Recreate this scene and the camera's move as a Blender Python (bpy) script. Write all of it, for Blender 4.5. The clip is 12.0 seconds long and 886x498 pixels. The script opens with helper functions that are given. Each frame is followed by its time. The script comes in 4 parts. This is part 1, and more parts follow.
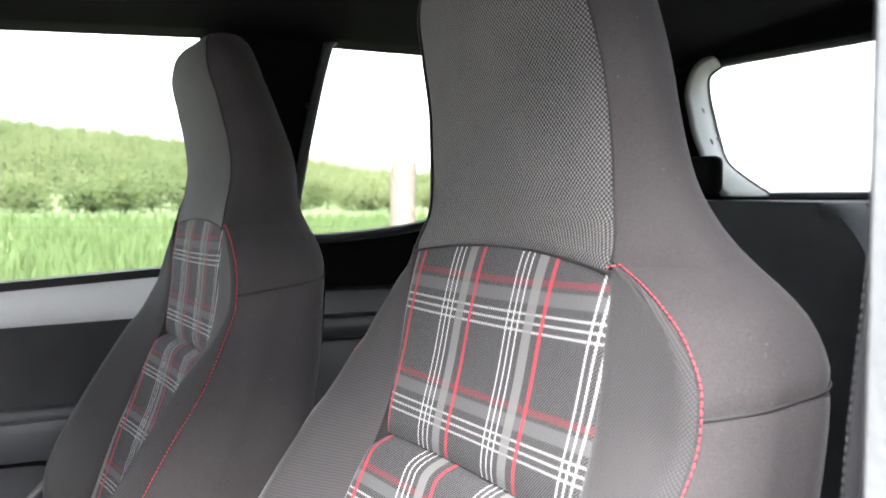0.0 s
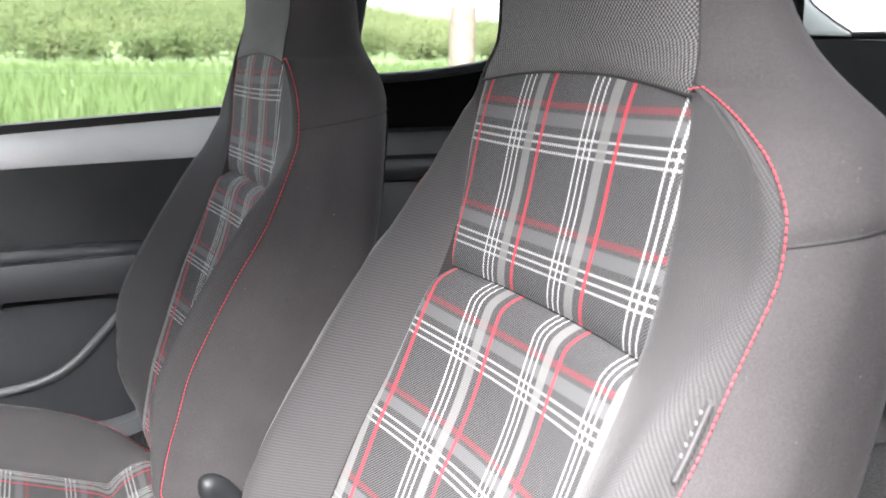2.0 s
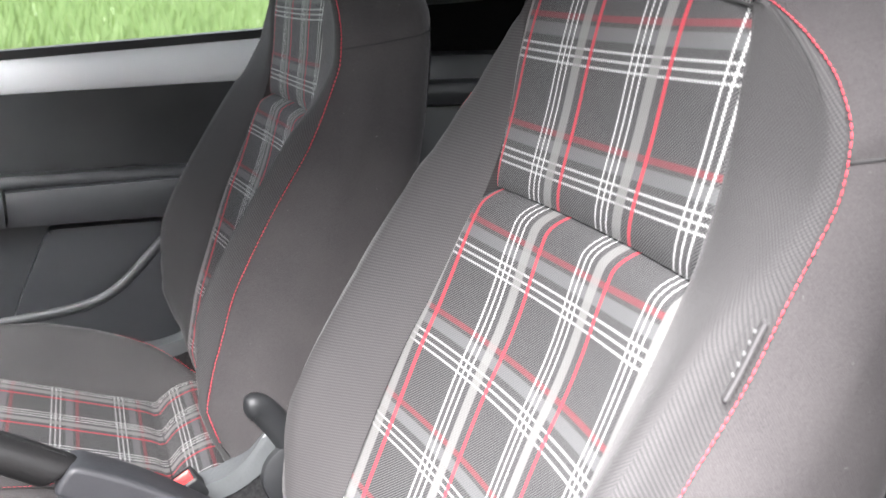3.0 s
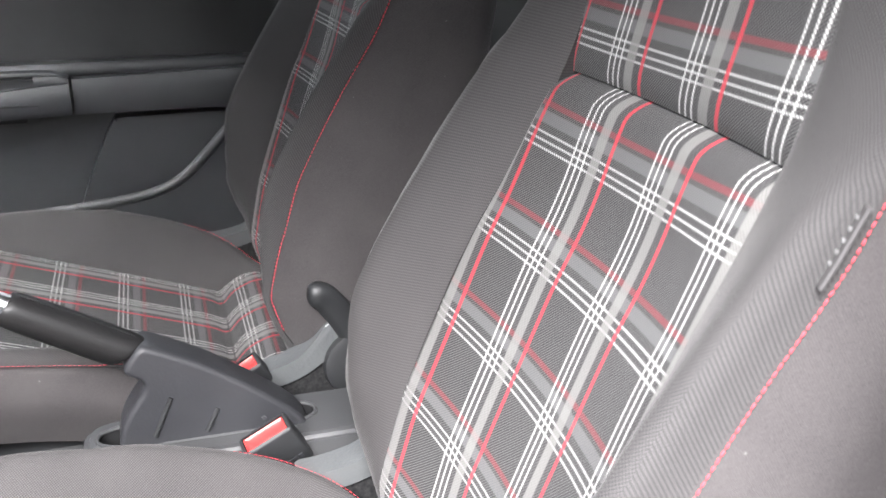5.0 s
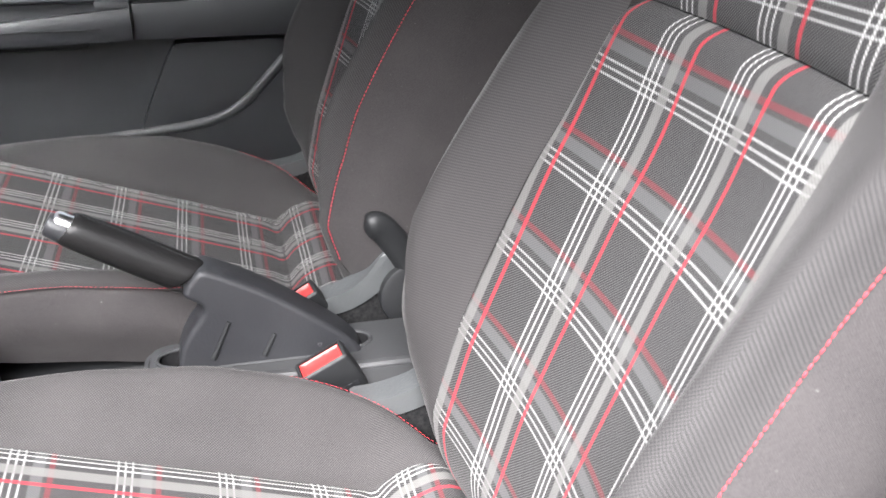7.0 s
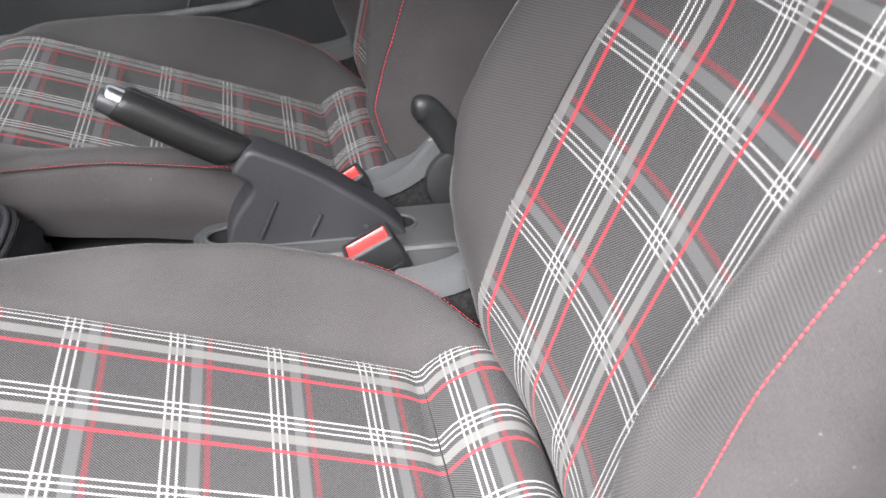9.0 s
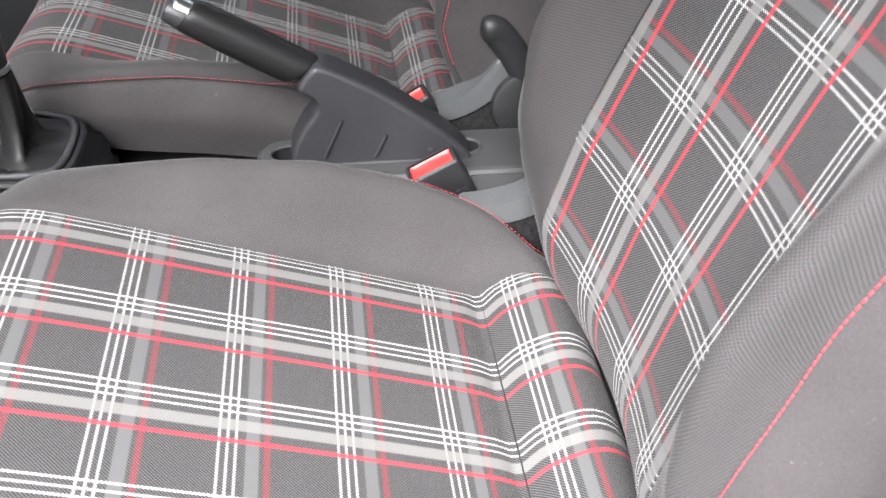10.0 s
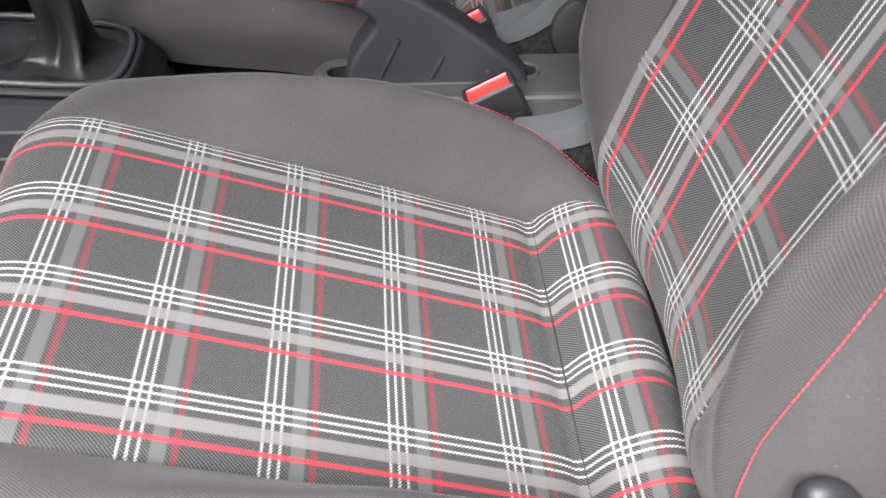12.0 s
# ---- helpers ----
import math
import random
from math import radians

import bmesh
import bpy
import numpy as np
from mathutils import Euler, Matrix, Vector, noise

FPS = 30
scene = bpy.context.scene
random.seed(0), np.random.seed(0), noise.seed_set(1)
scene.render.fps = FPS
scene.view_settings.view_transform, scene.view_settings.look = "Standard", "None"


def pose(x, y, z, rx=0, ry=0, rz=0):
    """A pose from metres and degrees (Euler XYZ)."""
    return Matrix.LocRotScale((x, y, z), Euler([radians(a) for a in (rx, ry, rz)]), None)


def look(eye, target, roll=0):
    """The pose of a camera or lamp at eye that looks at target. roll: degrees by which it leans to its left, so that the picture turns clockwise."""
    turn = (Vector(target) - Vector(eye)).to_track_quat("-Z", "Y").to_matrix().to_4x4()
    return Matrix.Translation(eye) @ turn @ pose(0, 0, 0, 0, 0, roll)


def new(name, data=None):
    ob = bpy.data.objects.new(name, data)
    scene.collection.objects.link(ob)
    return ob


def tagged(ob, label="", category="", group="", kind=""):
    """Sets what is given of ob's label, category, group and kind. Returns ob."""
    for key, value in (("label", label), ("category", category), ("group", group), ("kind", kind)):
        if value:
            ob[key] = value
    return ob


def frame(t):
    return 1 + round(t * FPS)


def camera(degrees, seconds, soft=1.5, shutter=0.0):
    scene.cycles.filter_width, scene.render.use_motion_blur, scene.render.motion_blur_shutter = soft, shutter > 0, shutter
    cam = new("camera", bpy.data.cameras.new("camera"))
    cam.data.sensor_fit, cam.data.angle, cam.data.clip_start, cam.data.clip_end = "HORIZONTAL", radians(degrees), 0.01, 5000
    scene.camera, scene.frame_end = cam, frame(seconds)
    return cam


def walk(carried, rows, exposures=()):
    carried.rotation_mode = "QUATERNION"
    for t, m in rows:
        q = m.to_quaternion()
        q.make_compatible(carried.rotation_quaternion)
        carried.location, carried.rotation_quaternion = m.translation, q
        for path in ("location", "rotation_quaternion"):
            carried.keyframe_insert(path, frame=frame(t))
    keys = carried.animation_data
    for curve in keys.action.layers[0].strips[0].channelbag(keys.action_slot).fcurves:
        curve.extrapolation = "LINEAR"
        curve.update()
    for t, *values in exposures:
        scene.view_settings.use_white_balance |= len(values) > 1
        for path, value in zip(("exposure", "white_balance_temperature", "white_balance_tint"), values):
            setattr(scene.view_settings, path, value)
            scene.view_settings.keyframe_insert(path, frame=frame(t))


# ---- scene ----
cam = camera(50.0, 12.0)
EXPOSURE, KELVIN, TINT = ((0.0, 3.38), (1.0, 3.38), (2.0, 3.36), (3.0, 3.22), (5.0, 2.76), (7.0, 2.58), (9.0, 2.33), (11.0, 2.13), (12.0, 1.86)), 6400, 13
PATH = [
    (0, (-0.151, -0.597, 1.146), (0.746, 1.187, 1.044), 0.3),
    (0.5, (-0.151, -0.593, 1.14), (0.725, 1.195, 0.955), 0.4),
    (1, (-0.15, -0.589, 1.136), (0.704, 1.2, 0.872), 0.4),
    (1.5, (-0.149, -0.585, 1.132), (0.666, 1.21, 0.793), 0.4),
    (2, (-0.151, -0.58, 1.128), (0.623, 1.217, 0.716), 0.5),
    (2.5, (-0.154, -0.577, 1.124), (0.578, 1.218, 0.635), 0.4),
    (3, (-0.153, -0.572, 1.118), (0.534, 1.223, 0.564), 0.4),
    (5, (-0.155, -0.553, 1.097), (0.396, 1.22, 0.354), 0.6),
    (5.5, (-0.157, -0.549, 1.096), (0.358, 1.217, 0.31), 0.5),
    (6, (-0.158, -0.547, 1.093), (0.328, 1.215, 0.281), 0.6),
    (6.5, (-0.158, -0.544, 1.09), (0.3, 1.211, 0.248), 0.6),
    (7, (-0.16, -0.545, 1.087), (0.275, 1.206, 0.223), 0.7),
    (9, (-0.172, -0.547, 1.074), (0.171, 1.118, 0.021), 1.1),
    (9.5, (-0.175, -0.544, 1.069), (0.117, 1.086, -0.052), 1.0),
    (10, (-0.181, -0.54, 1.063), (0.041, 1.062, -0.113), 1.1),
    (10.5, (-0.184, -0.539, 1.06), (0.001, 1.043, -0.15), 1.2),
    (11, (-0.187, -0.539, 1.056), (-0.025, 1.015, -0.193), 1.3),
    (11.5, (-0.188, -0.537, 1.054), (-0.05, 0.989, -0.231), 1.2),
    (12, (-0.189, -0.541, 1.055), (-0.064, 0.981, -0.236), 1.4),
]

walk(cam, [(t, look(eye, target, roll)) for t, eye, target, roll in PATH], [(t, e, KELVIN, TINT) for t, e in EXPOSURE])
cam.data.dof.use_dof = True
cam.data.dof.focus_distance = 0.82
cam.data.dof.aperture_fstop = 12.5

# ---- light: an overcast sky with a wide, weak sun ----
world = bpy.data.worlds.new("overcast")
scene.world = world
world.use_nodes = True
wn = world.node_tree.nodes
sky = wn.new("ShaderNodeTexSky")
sky.sky_type, sky.sun_disc = "NISHITA", False
sky.sun_elevation, sky.sun_rotation = radians(51), radians(205)
sky.dust_density, sky.air_density, sky.ozone_density = 2.0, 1.0, 1.0
bg = wn["Background"]
bg.inputs["Strength"].default_value = 0.065
cloud = wn.new("ShaderNodeHueSaturation")
cloud.inputs["Saturation"].default_value, cloud.inputs["Value"].default_value = 0.22, 1.5
world.node_tree.links.new(sky.outputs["Color"], cloud.inputs["Color"])
world.node_tree.links.new(cloud.outputs["Color"], bg.inputs["Color"])
sun = new("sun", bpy.data.lights.new("sun", "SUN"))
sun.data.energy, sun.data.angle, sun.data.color = 5.0, radians(46), (1.0, 0.985, 0.965)
sun.matrix_world = look((-1.85, -4.0, 6.0), (0, 0, 0.6))


# ---- materials ----
class Nodes:
    """A node material and short ways to wire it."""

    def __init__(self, name, rough=0.6, metal=0.0):
        self.mat = bpy.data.materials.new(name)
        self.mat.use_nodes = True
        self.tree = self.mat.node_tree
        self.bsdf = self.tree.nodes["Principled BSDF"]
        self.bsdf.inputs["Roughness"].default_value, self.bsdf.inputs["Metallic"].default_value = rough, metal

    def put(self, socket, value):
        if isinstance(value, bpy.types.NodeSocket):
            self.tree.links.new(value, socket)
        elif isinstance(value, (tuple, list)):
            socket.default_value = (*value, 1.0) if len(value) == 3 and socket.type == "RGBA" else value
        else:
            socket.default_value = value

    def math(self, op, a, b=0.0, c=0.0):
        n = self.tree.nodes.new("ShaderNodeMath")
        n.operation = op
        for socket, value in zip(n.inputs, (a, b, c)):
            self.put(socket, value)
        return n.outputs[0]

    def mix(self, f, a, b):
        n = self.tree.nodes.new("ShaderNodeMix")
        n.data_type = "RGBA"
        self.put(n.inputs[0], f)
        self.put(n.inputs[6], a)
        self.put(n.inputs[7], b)
        return n.outputs[2]

    def coords(self, kind="Object"):
        return self.tree.nodes.new("ShaderNodeTexCoord").outputs[kind]

    def uv(self):
        n = self.tree.nodes.new("ShaderNodeSeparateXYZ")
        self.tree.links.new(self.coords("UV"), n.inputs[0])
        return n.outputs[0], n.outputs[1]

    def noise(self, scale, detail=3.0, vector=None, rough=0.5):
        n = self.tree.nodes.new("ShaderNodeTexNoise")
        n.inputs["Scale"].default_value, n.inputs["Detail"].default_value, n.inputs["Roughness"].default_value = scale, detail, rough
        self.tree.links.new(vector or self.coords(), n.inputs["Vector"])
        return n.outputs["Fac"]

    def ramp(self, f, low, high, a=0.0, b=1.0):
        n = self.tree.nodes.new("ShaderNodeMapRange")
        for socket, value in zip(n.inputs, (f, low, high, a, b)):
            self.put(socket, value)
        return n.outputs[0]

    def color(self, value):
        self.put(self.bsdf.inputs["Base Color"], value)
        return self

    def rough(self, value):
        self.put(self.bsdf.inputs["Roughness"], value)
        return self

    def bump(self, height, strength=0.3, distance=0.001):
        n = self.tree.nodes.new("ShaderNodeBump")
        n.inputs["Strength"].default_value, n.inputs["Distance"].default_value = strength, distance
        self.put(n.inputs["Height"], height)
        self.put(self.bsdf.inputs["Normal"], n.outputs[0])
        return self

    def sheen(self, weight, rough=0.5, tint=(1, 1, 1)):
        self.bsdf.inputs["Specular IOR Level"].default_value = 0.15
        self.bsdf.inputs["Sheen Weight"].default_value, self.bsdf.inputs["Sheen Roughness"].default_value = weight, rough
        self.put(self.bsdf.inputs["Sheen Tint"], tint)
        return self


def stripe(m, pos, centre, half, soft=0.008):
    """1 on a stripe of a pattern of period 1, 0 beside it."""
    off = m.math("ABSOLUTE", m.math("SUBTRACT", m.math("FRACT", m.math("ADD", pos, 0.5 - centre + 100)), 0.5))
    return m.ramp(off, half - soft, half + soft, 1.0, 0.0)


def triple(m, pos, gap):
    a, b, c = (stripe(m, pos, k, 0.0100, 0.006) for k in (-gap, 0.0, gap))
    return m.math("MAXIMUM", a, m.math("MAXIMUM", b, c))


def plaid_fabric():
    """Tartan cloth: bright stripes along v, dimmer ones along u, woven as a coarse twill."""
    m = Nodes("plaid_cloth", 0.9)
    u, v = m.uv()
    stray = m.math("MULTIPLY", m.math("SUBTRACT", m.noise(240, 2), 0.5), 1.6)
    twill = m.math("SINE", m.math("ADD", stray, m.math("MULTIPLY", m.math("ADD", m.math("MULTIPLY", u, 1.15), v), 2 * math.pi * 31)))
    over = m.ramp(twill, -0.5, 0.5)
    rib = m.math("SINE", m.math("ADD", stray, m.math("MULTIPLY", m.math("SUBTRACT", m.math("MULTIPLY", u, 1.15), v), 2 * math.pi * 31)))
    slub = m.noise(60, 4)
    base = m.mix(m.ramp(m.math("ADD", rib, m.math("MULTIPLY", twill, 0.35)), -0.9, 1.0), (0.016, 0.0158, 0.0161), (0.087, 0.086, 0.0864))
    base = m.mix(m.ramp(slub, 0.3, 0.75, 0.0, 0.35), base, m.mix(0.3, base, (0.075, 0.073, 0.072)))
    # weft: dimmer, crosses the length
    weft = m.mix(m.math("MULTIPLY", stripe(m, v, 0.205, 0.056), 0.72), base, (0.108, 0.1105, 0.110))
    weft = m.mix(m.math("MULTIPLY", stripe(m, v, 0.325, 0.026), 0.33), weft, (0.27, 0.020, 0.032))
    weft = m.mix(m.math("MULTIPLY", triple(m, v, 0.069), m.ramp(over, 0, 1, 0.30, 0.95)), weft, (0.41, 0.415, 0.405))
    # warp: bright, along the length
    warp = m.mix(m.math("MULTIPLY", stripe(m, u, 0.212, 0.058), m.ramp(over, 0, 1, 0.66, 0.84)), weft, (0.180, 0.177, 0.171))
    warp = m.mix(m.math("MULTIPLY", stripe(m, u, 0.378, 0.021), m.ramp(over, 0, 1, 0.60, 1.0)), warp, (0.41, 0.041, 0.057))
    warp = m.mix(m.math("MULTIPLY", triple(m, u, 0.075), m.ramp(over, 0, 1, 0.28, 1.0)), warp, (0.54, 0.535, 0.52))
    m.color(warp).sheen(0.08, 0.4)
    return m.bump(m.math("ADD", twill, m.math("MULTIPLY", rib, 0.6)), 0.25, 0.0004).mat


def mesh_cloth(name, a, b, pitch, sheen=0.3, strength=0.5, rows=0.0):
    """Dark cloth with a small dotted weave; rows draws the dots together into ribs across v; u and v in metres."""
    m = Nodes(name, 0.92)
    u, v = m.uv()
    k = 2 * math.pi / pitch
    fray = m.math("MULTIPLY", m.math("SUBTRACT", m.noise(260, 2), 0.5), 1.1)
    p = m.math("SINE", m.math("ADD", m.math("MULTIPLY", m.math("ADD", u, v), k), fray))
    q = m.math("SINE", m.math("ADD", m.math("MULTIPLY", m.math("SUBTRACT", u, v), k), fray))
    dots = m.math("MULTIPLY", m.math("ADD", p, q), 0.5)
    if rows:
        ribs = m.math("SINE", m.math("ADD", m.math("MULTIPLY", v, k * 0.82), fray))
        dots = m.math("ADD", m.math("MULTIPLY", dots, 1 - rows), m.math("MULTIPLY", ribs, rows))
    fine = m.noise(700, 2)
    col = m.mix(m.ramp(dots, -0.55, 0.75), a, b)
    col = m.mix(m.ramp(m.noise(7, 4), 0.35, 0.75, 0.0, 0.22), col, (b[0] * 1.3, b[1] * 1.28, b[2] * 1.26))
    col = m.mix(m.ramp(fine, 0.3, 0.7, 0.0, 0.3), col, m.mix(0.5, col, a))
    m.color(col).sheen(sheen, 0.35, (1, 0.985, 0.98))
    return m.bump(m.math("ADD", dots, m.math("MULTIPLY", fine, 0.8)), strength, 0.0005).mat


def side_cloth():
    """Plain grey-brown cloth with a faint diagonal rib and lint."""
    m = Nodes("plain_cloth", 0.92)
    u, v = m.uv()
    rib = m.math("SINE", m.math("MULTIPLY", m.math("ADD", u, v), 2 * math.pi / 0.0016))
    grain = m.noise(900, 2)
    cloud = m.noise(16, 5)
    col = m.mix(m.ramp(m.math("ADD", grain, m.math("MULTIPLY", rib, 0.22)), 0.05, 0.95), (0.0288, 0.0267, 0.0272), (0.067, 0.062, 0.063))
    col = m.mix(m.ramp(cloud, 0.35, 0.8, 0.0, 0.35), col, (0.081, 0.0755, 0.0742))
    lint = m.math("MULTIPLY", m.ramp(m.noise(330, 1), 0.74, 0.80), m.ramp(m.noise(40, 2), 0.45, 0.65))
    col = m.mix(m.math("MULTIPLY", lint, 0.35), col, (0.30, 0.29, 0.285))
    m.color(col).sheen(0.12, 0.35, (1, 0.97, 0.97))
    return m.bump(m.math("ADD", grain, m.math("MULTIPLY", rib, 0.5)), 0.35, 0.0005).mat


def plastic(name, a, b, rough=0.55, scale=420, strength=0.25):
    """Grained moulded plastic, slightly dusty."""
    m = Nodes(name, rough)
    dust = m.ramp(m.noise(6, 5), 0.35, 0.75)
    grain = m.noise(scale, 2)
    m.color(m.mix(dust, a, b)).rough(m.ramp(m.noise(14, 3), 0.3, 0.7, rough - 0.06, rough + 0.1))
    return m.bump(grain, strength, 0.0006).mat


def plain(name, a, rough=0.5, metal=0.0, b=None, scale=30):
    m = Nodes(name, rough, metal)
    if rough > 0.85:
        m.bsdf.inputs["Specular IOR Level"].default_value = 0.08
    m.color(m.mix(m.ramp(m.noise(scale, 4), 0.3, 0.7), a, b or tuple(c * 0.85 for c in a)))
    return m.mat


def glass_material(name="window_glass", tint=(0.93, 0.97, 0.95)):
    m = Nodes(name, 0.0)
    m.bsdf.inputs["Transmission Weight"].default_value = 1.0
    m.bsdf.inputs["IOR"].default_value = 1.05
    m.color(tint)
    return m.mat


PLAID = plaid_fabric()
MESH = mesh_cloth("dotted_cloth", (0.010, 0.010, 0.0102), (0.200, 0.194, 0.192), 0.0033, 0.10, 0.6)
BOLSTER = mesh_cloth("fine_dotted_cloth", (0.027, 0.0262, 0.0266), (0.069, 0.0669, 0.0676), 0.0028, 0.10, 0.27)
KNIT = mesh_cloth("ribbed_cloth", (0.034, 0.0325, 0.0329), (0.061, 0.0583, 0.0587), 0.0022, 0.10, 0.2, 0.45)
PAD = mesh_cloth("cushion_cloth", (0.027, 0.0258, 0.0261), (0.079, 0.0752, 0.0757), 0.0025, 0.12, 0.38)
CLOTH = side_cloth()
THREAD_RED = plain("red_thread", (0.64, 0.055, 0.08), 0.6)
THREAD_DARK = plain("dark_thread", (0.02, 0.02, 0.02), 0.8)
THREAD_DIM = plain("dim_thread", (0.014, 0.014, 0.014), 0.85)
THREAD_GREY = plain("grey_thread", (0.11, 0.11, 0.11), 0.8)
BLACK = plastic("black_plastic", (0.016, 0.017, 0.018), (0.028, 0.029, 0.031), 0.5)
CHARCOAL = plastic("charcoal_plastic", (0.021, 0.0216, 0.0245), (0.034, 0.035, 0.0385), 0.46, 300, 0.5)
TRIM = plastic("door_trim_plastic", (0.029, 0.0298, 0.0325), (0.043, 0.0442, 0.0468), 0.40, 500, 0.2)
GREYTRIM = plastic("grey_plastic", (0.070, 0.0745, 0.0765), (0.105, 0.110, 0.112), 0.32, 260, 0.9)
CONSOLE = plastic("console_plastic", (0.044, 0.045, 0.047), (0.066, 0.067, 0.069), 0.38, 500, 0.2)
LEATHER = plastic("black_leather", (0.0085, 0.0083, 0.0086), (0.015, 0.0147, 0.015), 0.40, 240, 0.35)
LEATHER.node_tree.nodes["Principled BSDF"].inputs["Specular IOR Level"].default_value = 0.30
CARPET = plain("carpet", (0.012, 0.012, 0.013), 0.95, 0.0, (0.03, 0.03, 0.03), 260)
# door trim in a darker copy, shade of the upper door put into its colour
SHADETRIM = plastic("shaded_black_trim", (0.012, 0.0123, 0.0135), (0.018, 0.0184, 0.0195), 0.6, 500, 0.2)
HEADLINER = plain("headliner_cloth", (0.004, 0.004, 0.0043), 0.95, 0.0, (0.006, 0.006, 0.0064), 160)
CHROME = plain("chrome", (0.90, 0.90, 0.91), 0.30, 1.0)
RED = plain("red_plastic", (0.38, 0.026, 0.026), 0.35, 0.0, (0.46, 0.045, 0.042), 60)
WHITE = plain("white_car_paint", (0.80, 0.80, 0.81), 0.22, 0.0, (0.76, 0.76, 0.77), 8)
RUBBER = plain("black_rubber", (0.012, 0.012, 0.013), 0.6)
WEB = plastic("belt_webbing", (0.022, 0.022, 0.026), (0.035, 0.034, 0.038), 0.7, 900, 0.5)
GLASS = glass_material()
# unseen windscreen, its glass darkened to hold back light from the front
DIM_GLASS = glass_material("dimming_windscreen_glass", (0.40, 0.425, 0.42))
# white body paint darkened in colour, to offset strong sky light on the jamb
DIM_WHITE = plain("dimmed_white_paint", (0.125, 0.132, 0.113), 0.45, 0.0, (0.095, 0.102, 0.086), 12)
PRINT = plain("pale_print", (0.20, 0.20, 0.20), 0.6)


# ---- mesh tools ----
def add(name, verts, faces, mat, parent=None, label="", uvs=None, smooth=True):
    me = bpy.data.meshes.new(name)
    me.from_pydata([tuple(map(float, p)) for p in verts], [], faces)
    me.materials.append(mat)
    if uvs is not None:
        layer = me.uv_layers.new(name="UVMap")
        index = np.empty(len(me.loops), int)
        me.loops.foreach_get("vertex_index", index)
        layer.data.foreach_set("uv", np.asarray(uvs, float)[index].ravel())
    me.polygons.foreach_set("use_smooth", [smooth] * len(me.polygons))
    me.update()
    ob = new(name, me)
    if parent is not None:
        ob.parent = parent
    if label:
        ob["label"] = label
    return ob


def part(name, bm, mat, parent=None, label="", smooth=True):
    """Links a bmesh as one mesh object under a thing or a part."""
    bmesh.ops.recalc_face_normals(bm, faces=bm.faces)
    me = bpy.data.meshes.new(name)
    bm.to_mesh(me)
    bm.free()
    me.materials.append(mat)
    me.polygons.foreach_set("use_smooth", [smooth] * len(me.polygons))
    if smooth:
        me.set_sharp_from_angle(angle=radians(38))
    ob = new(name, me)
    if parent is not None:
        ob.parent = parent
    if label:
        ob["label"] = label
    return ob


def thing(name, label, category, group="", kind="", at=(0, 0, 0)):
    ob = tagged(new(name), label, category, group, kind)
    ob.location = at
    return ob


def grid_faces(n, m, base=0, closed=False):
    return [(base + i * m + j, base + i * m + (j + 1) % m, base + (i + 1) * m + (j + 1) % m, base + (i + 1) * m + j)
            for i in range(n - 1) for j in range(m if closed else m - 1)]


def sheet(name, g, mat, parent=None, label="", uvs=None):
    """A surface from a grid of points, n x m x 3."""
    n, m = g.shape[:2]
    return add(name, g.reshape(-1, 3), grid_faces(n, m), mat, parent, label, None if uvs is None else uvs.reshape(-1, 2))


def box(bm, lo, hi, bevel=0.0, segments=2):
    made = bmesh.ops.create_cube(bm, size=1.0)["verts"]
    lo, hi = Vector(lo), Vector(hi)
    for v in made:
        v.co = Vector([lo[k] + (v.co[k] + 0.5) * (hi[k] - lo[k]) for k in range(3)])
    if bevel:
        edges = list({e for v in made for e in v.link_edges})
        bmesh.ops.bevel(bm, geom=edges, offset=bevel, segments=segments, affect="EDGES", profile=0.5)
    return bm


def prism(outline, lo, hi, axis="y", bevel=0.0, segments=2):
    """A closed outline pushed out along an axis, with rounded rims. Outline: (x, z) for y, (x, y) for z, (y, z) for x."""
    bm = bmesh.new()
    put = {"y": lambda a, b, c: (a, c, b), "z": lambda a, b, c: (a, b, c), "x": lambda a, b, c: (c, a, b)}[axis]
    ends = [[bm.verts.new(put(a, b, c)) for a, b in outline] for c in (lo, hi)]
    caps = [bm.faces.new(ends[0]), bm.faces.new(ends[1])]
    n = len(outline)
    for k in range(n):
        bm.faces.new((ends[0][k], ends[0][(k + 1) % n], ends[1][(k + 1) % n], ends[1][k]))
    if bevel:
        rim = [e for f in caps for e in f.edges]
        bmesh.ops.bevel(bm, geom=rim, offset=bevel, segments=segments, affect="EDGES", profile=0.5)
    return bm


def smooth_line(points, n=8, closed=False):
    """A Catmull-Rom line through points."""
    p = np.array(points, float)
    full = np.vstack([p[-1:], p, p[:2]]) if closed else np.vstack([2 * p[:1] - p[1:2], p, 2 * p[-1:] - p[-2:-1]])
    out = []
    for k in range(1, len(full) - 2):
        a, b, c, d = full[k - 1 : k + 3]
        for t in np.arange(n) / n:
            out.append(0.5 * (2 * b + (c - a) * t + (2 * a - 5 * b + 4 * c - d) * t**2 + (3 * b - a - 3 * c + d) * t**3))
    return np.array(out if closed else out + [p[-1]])


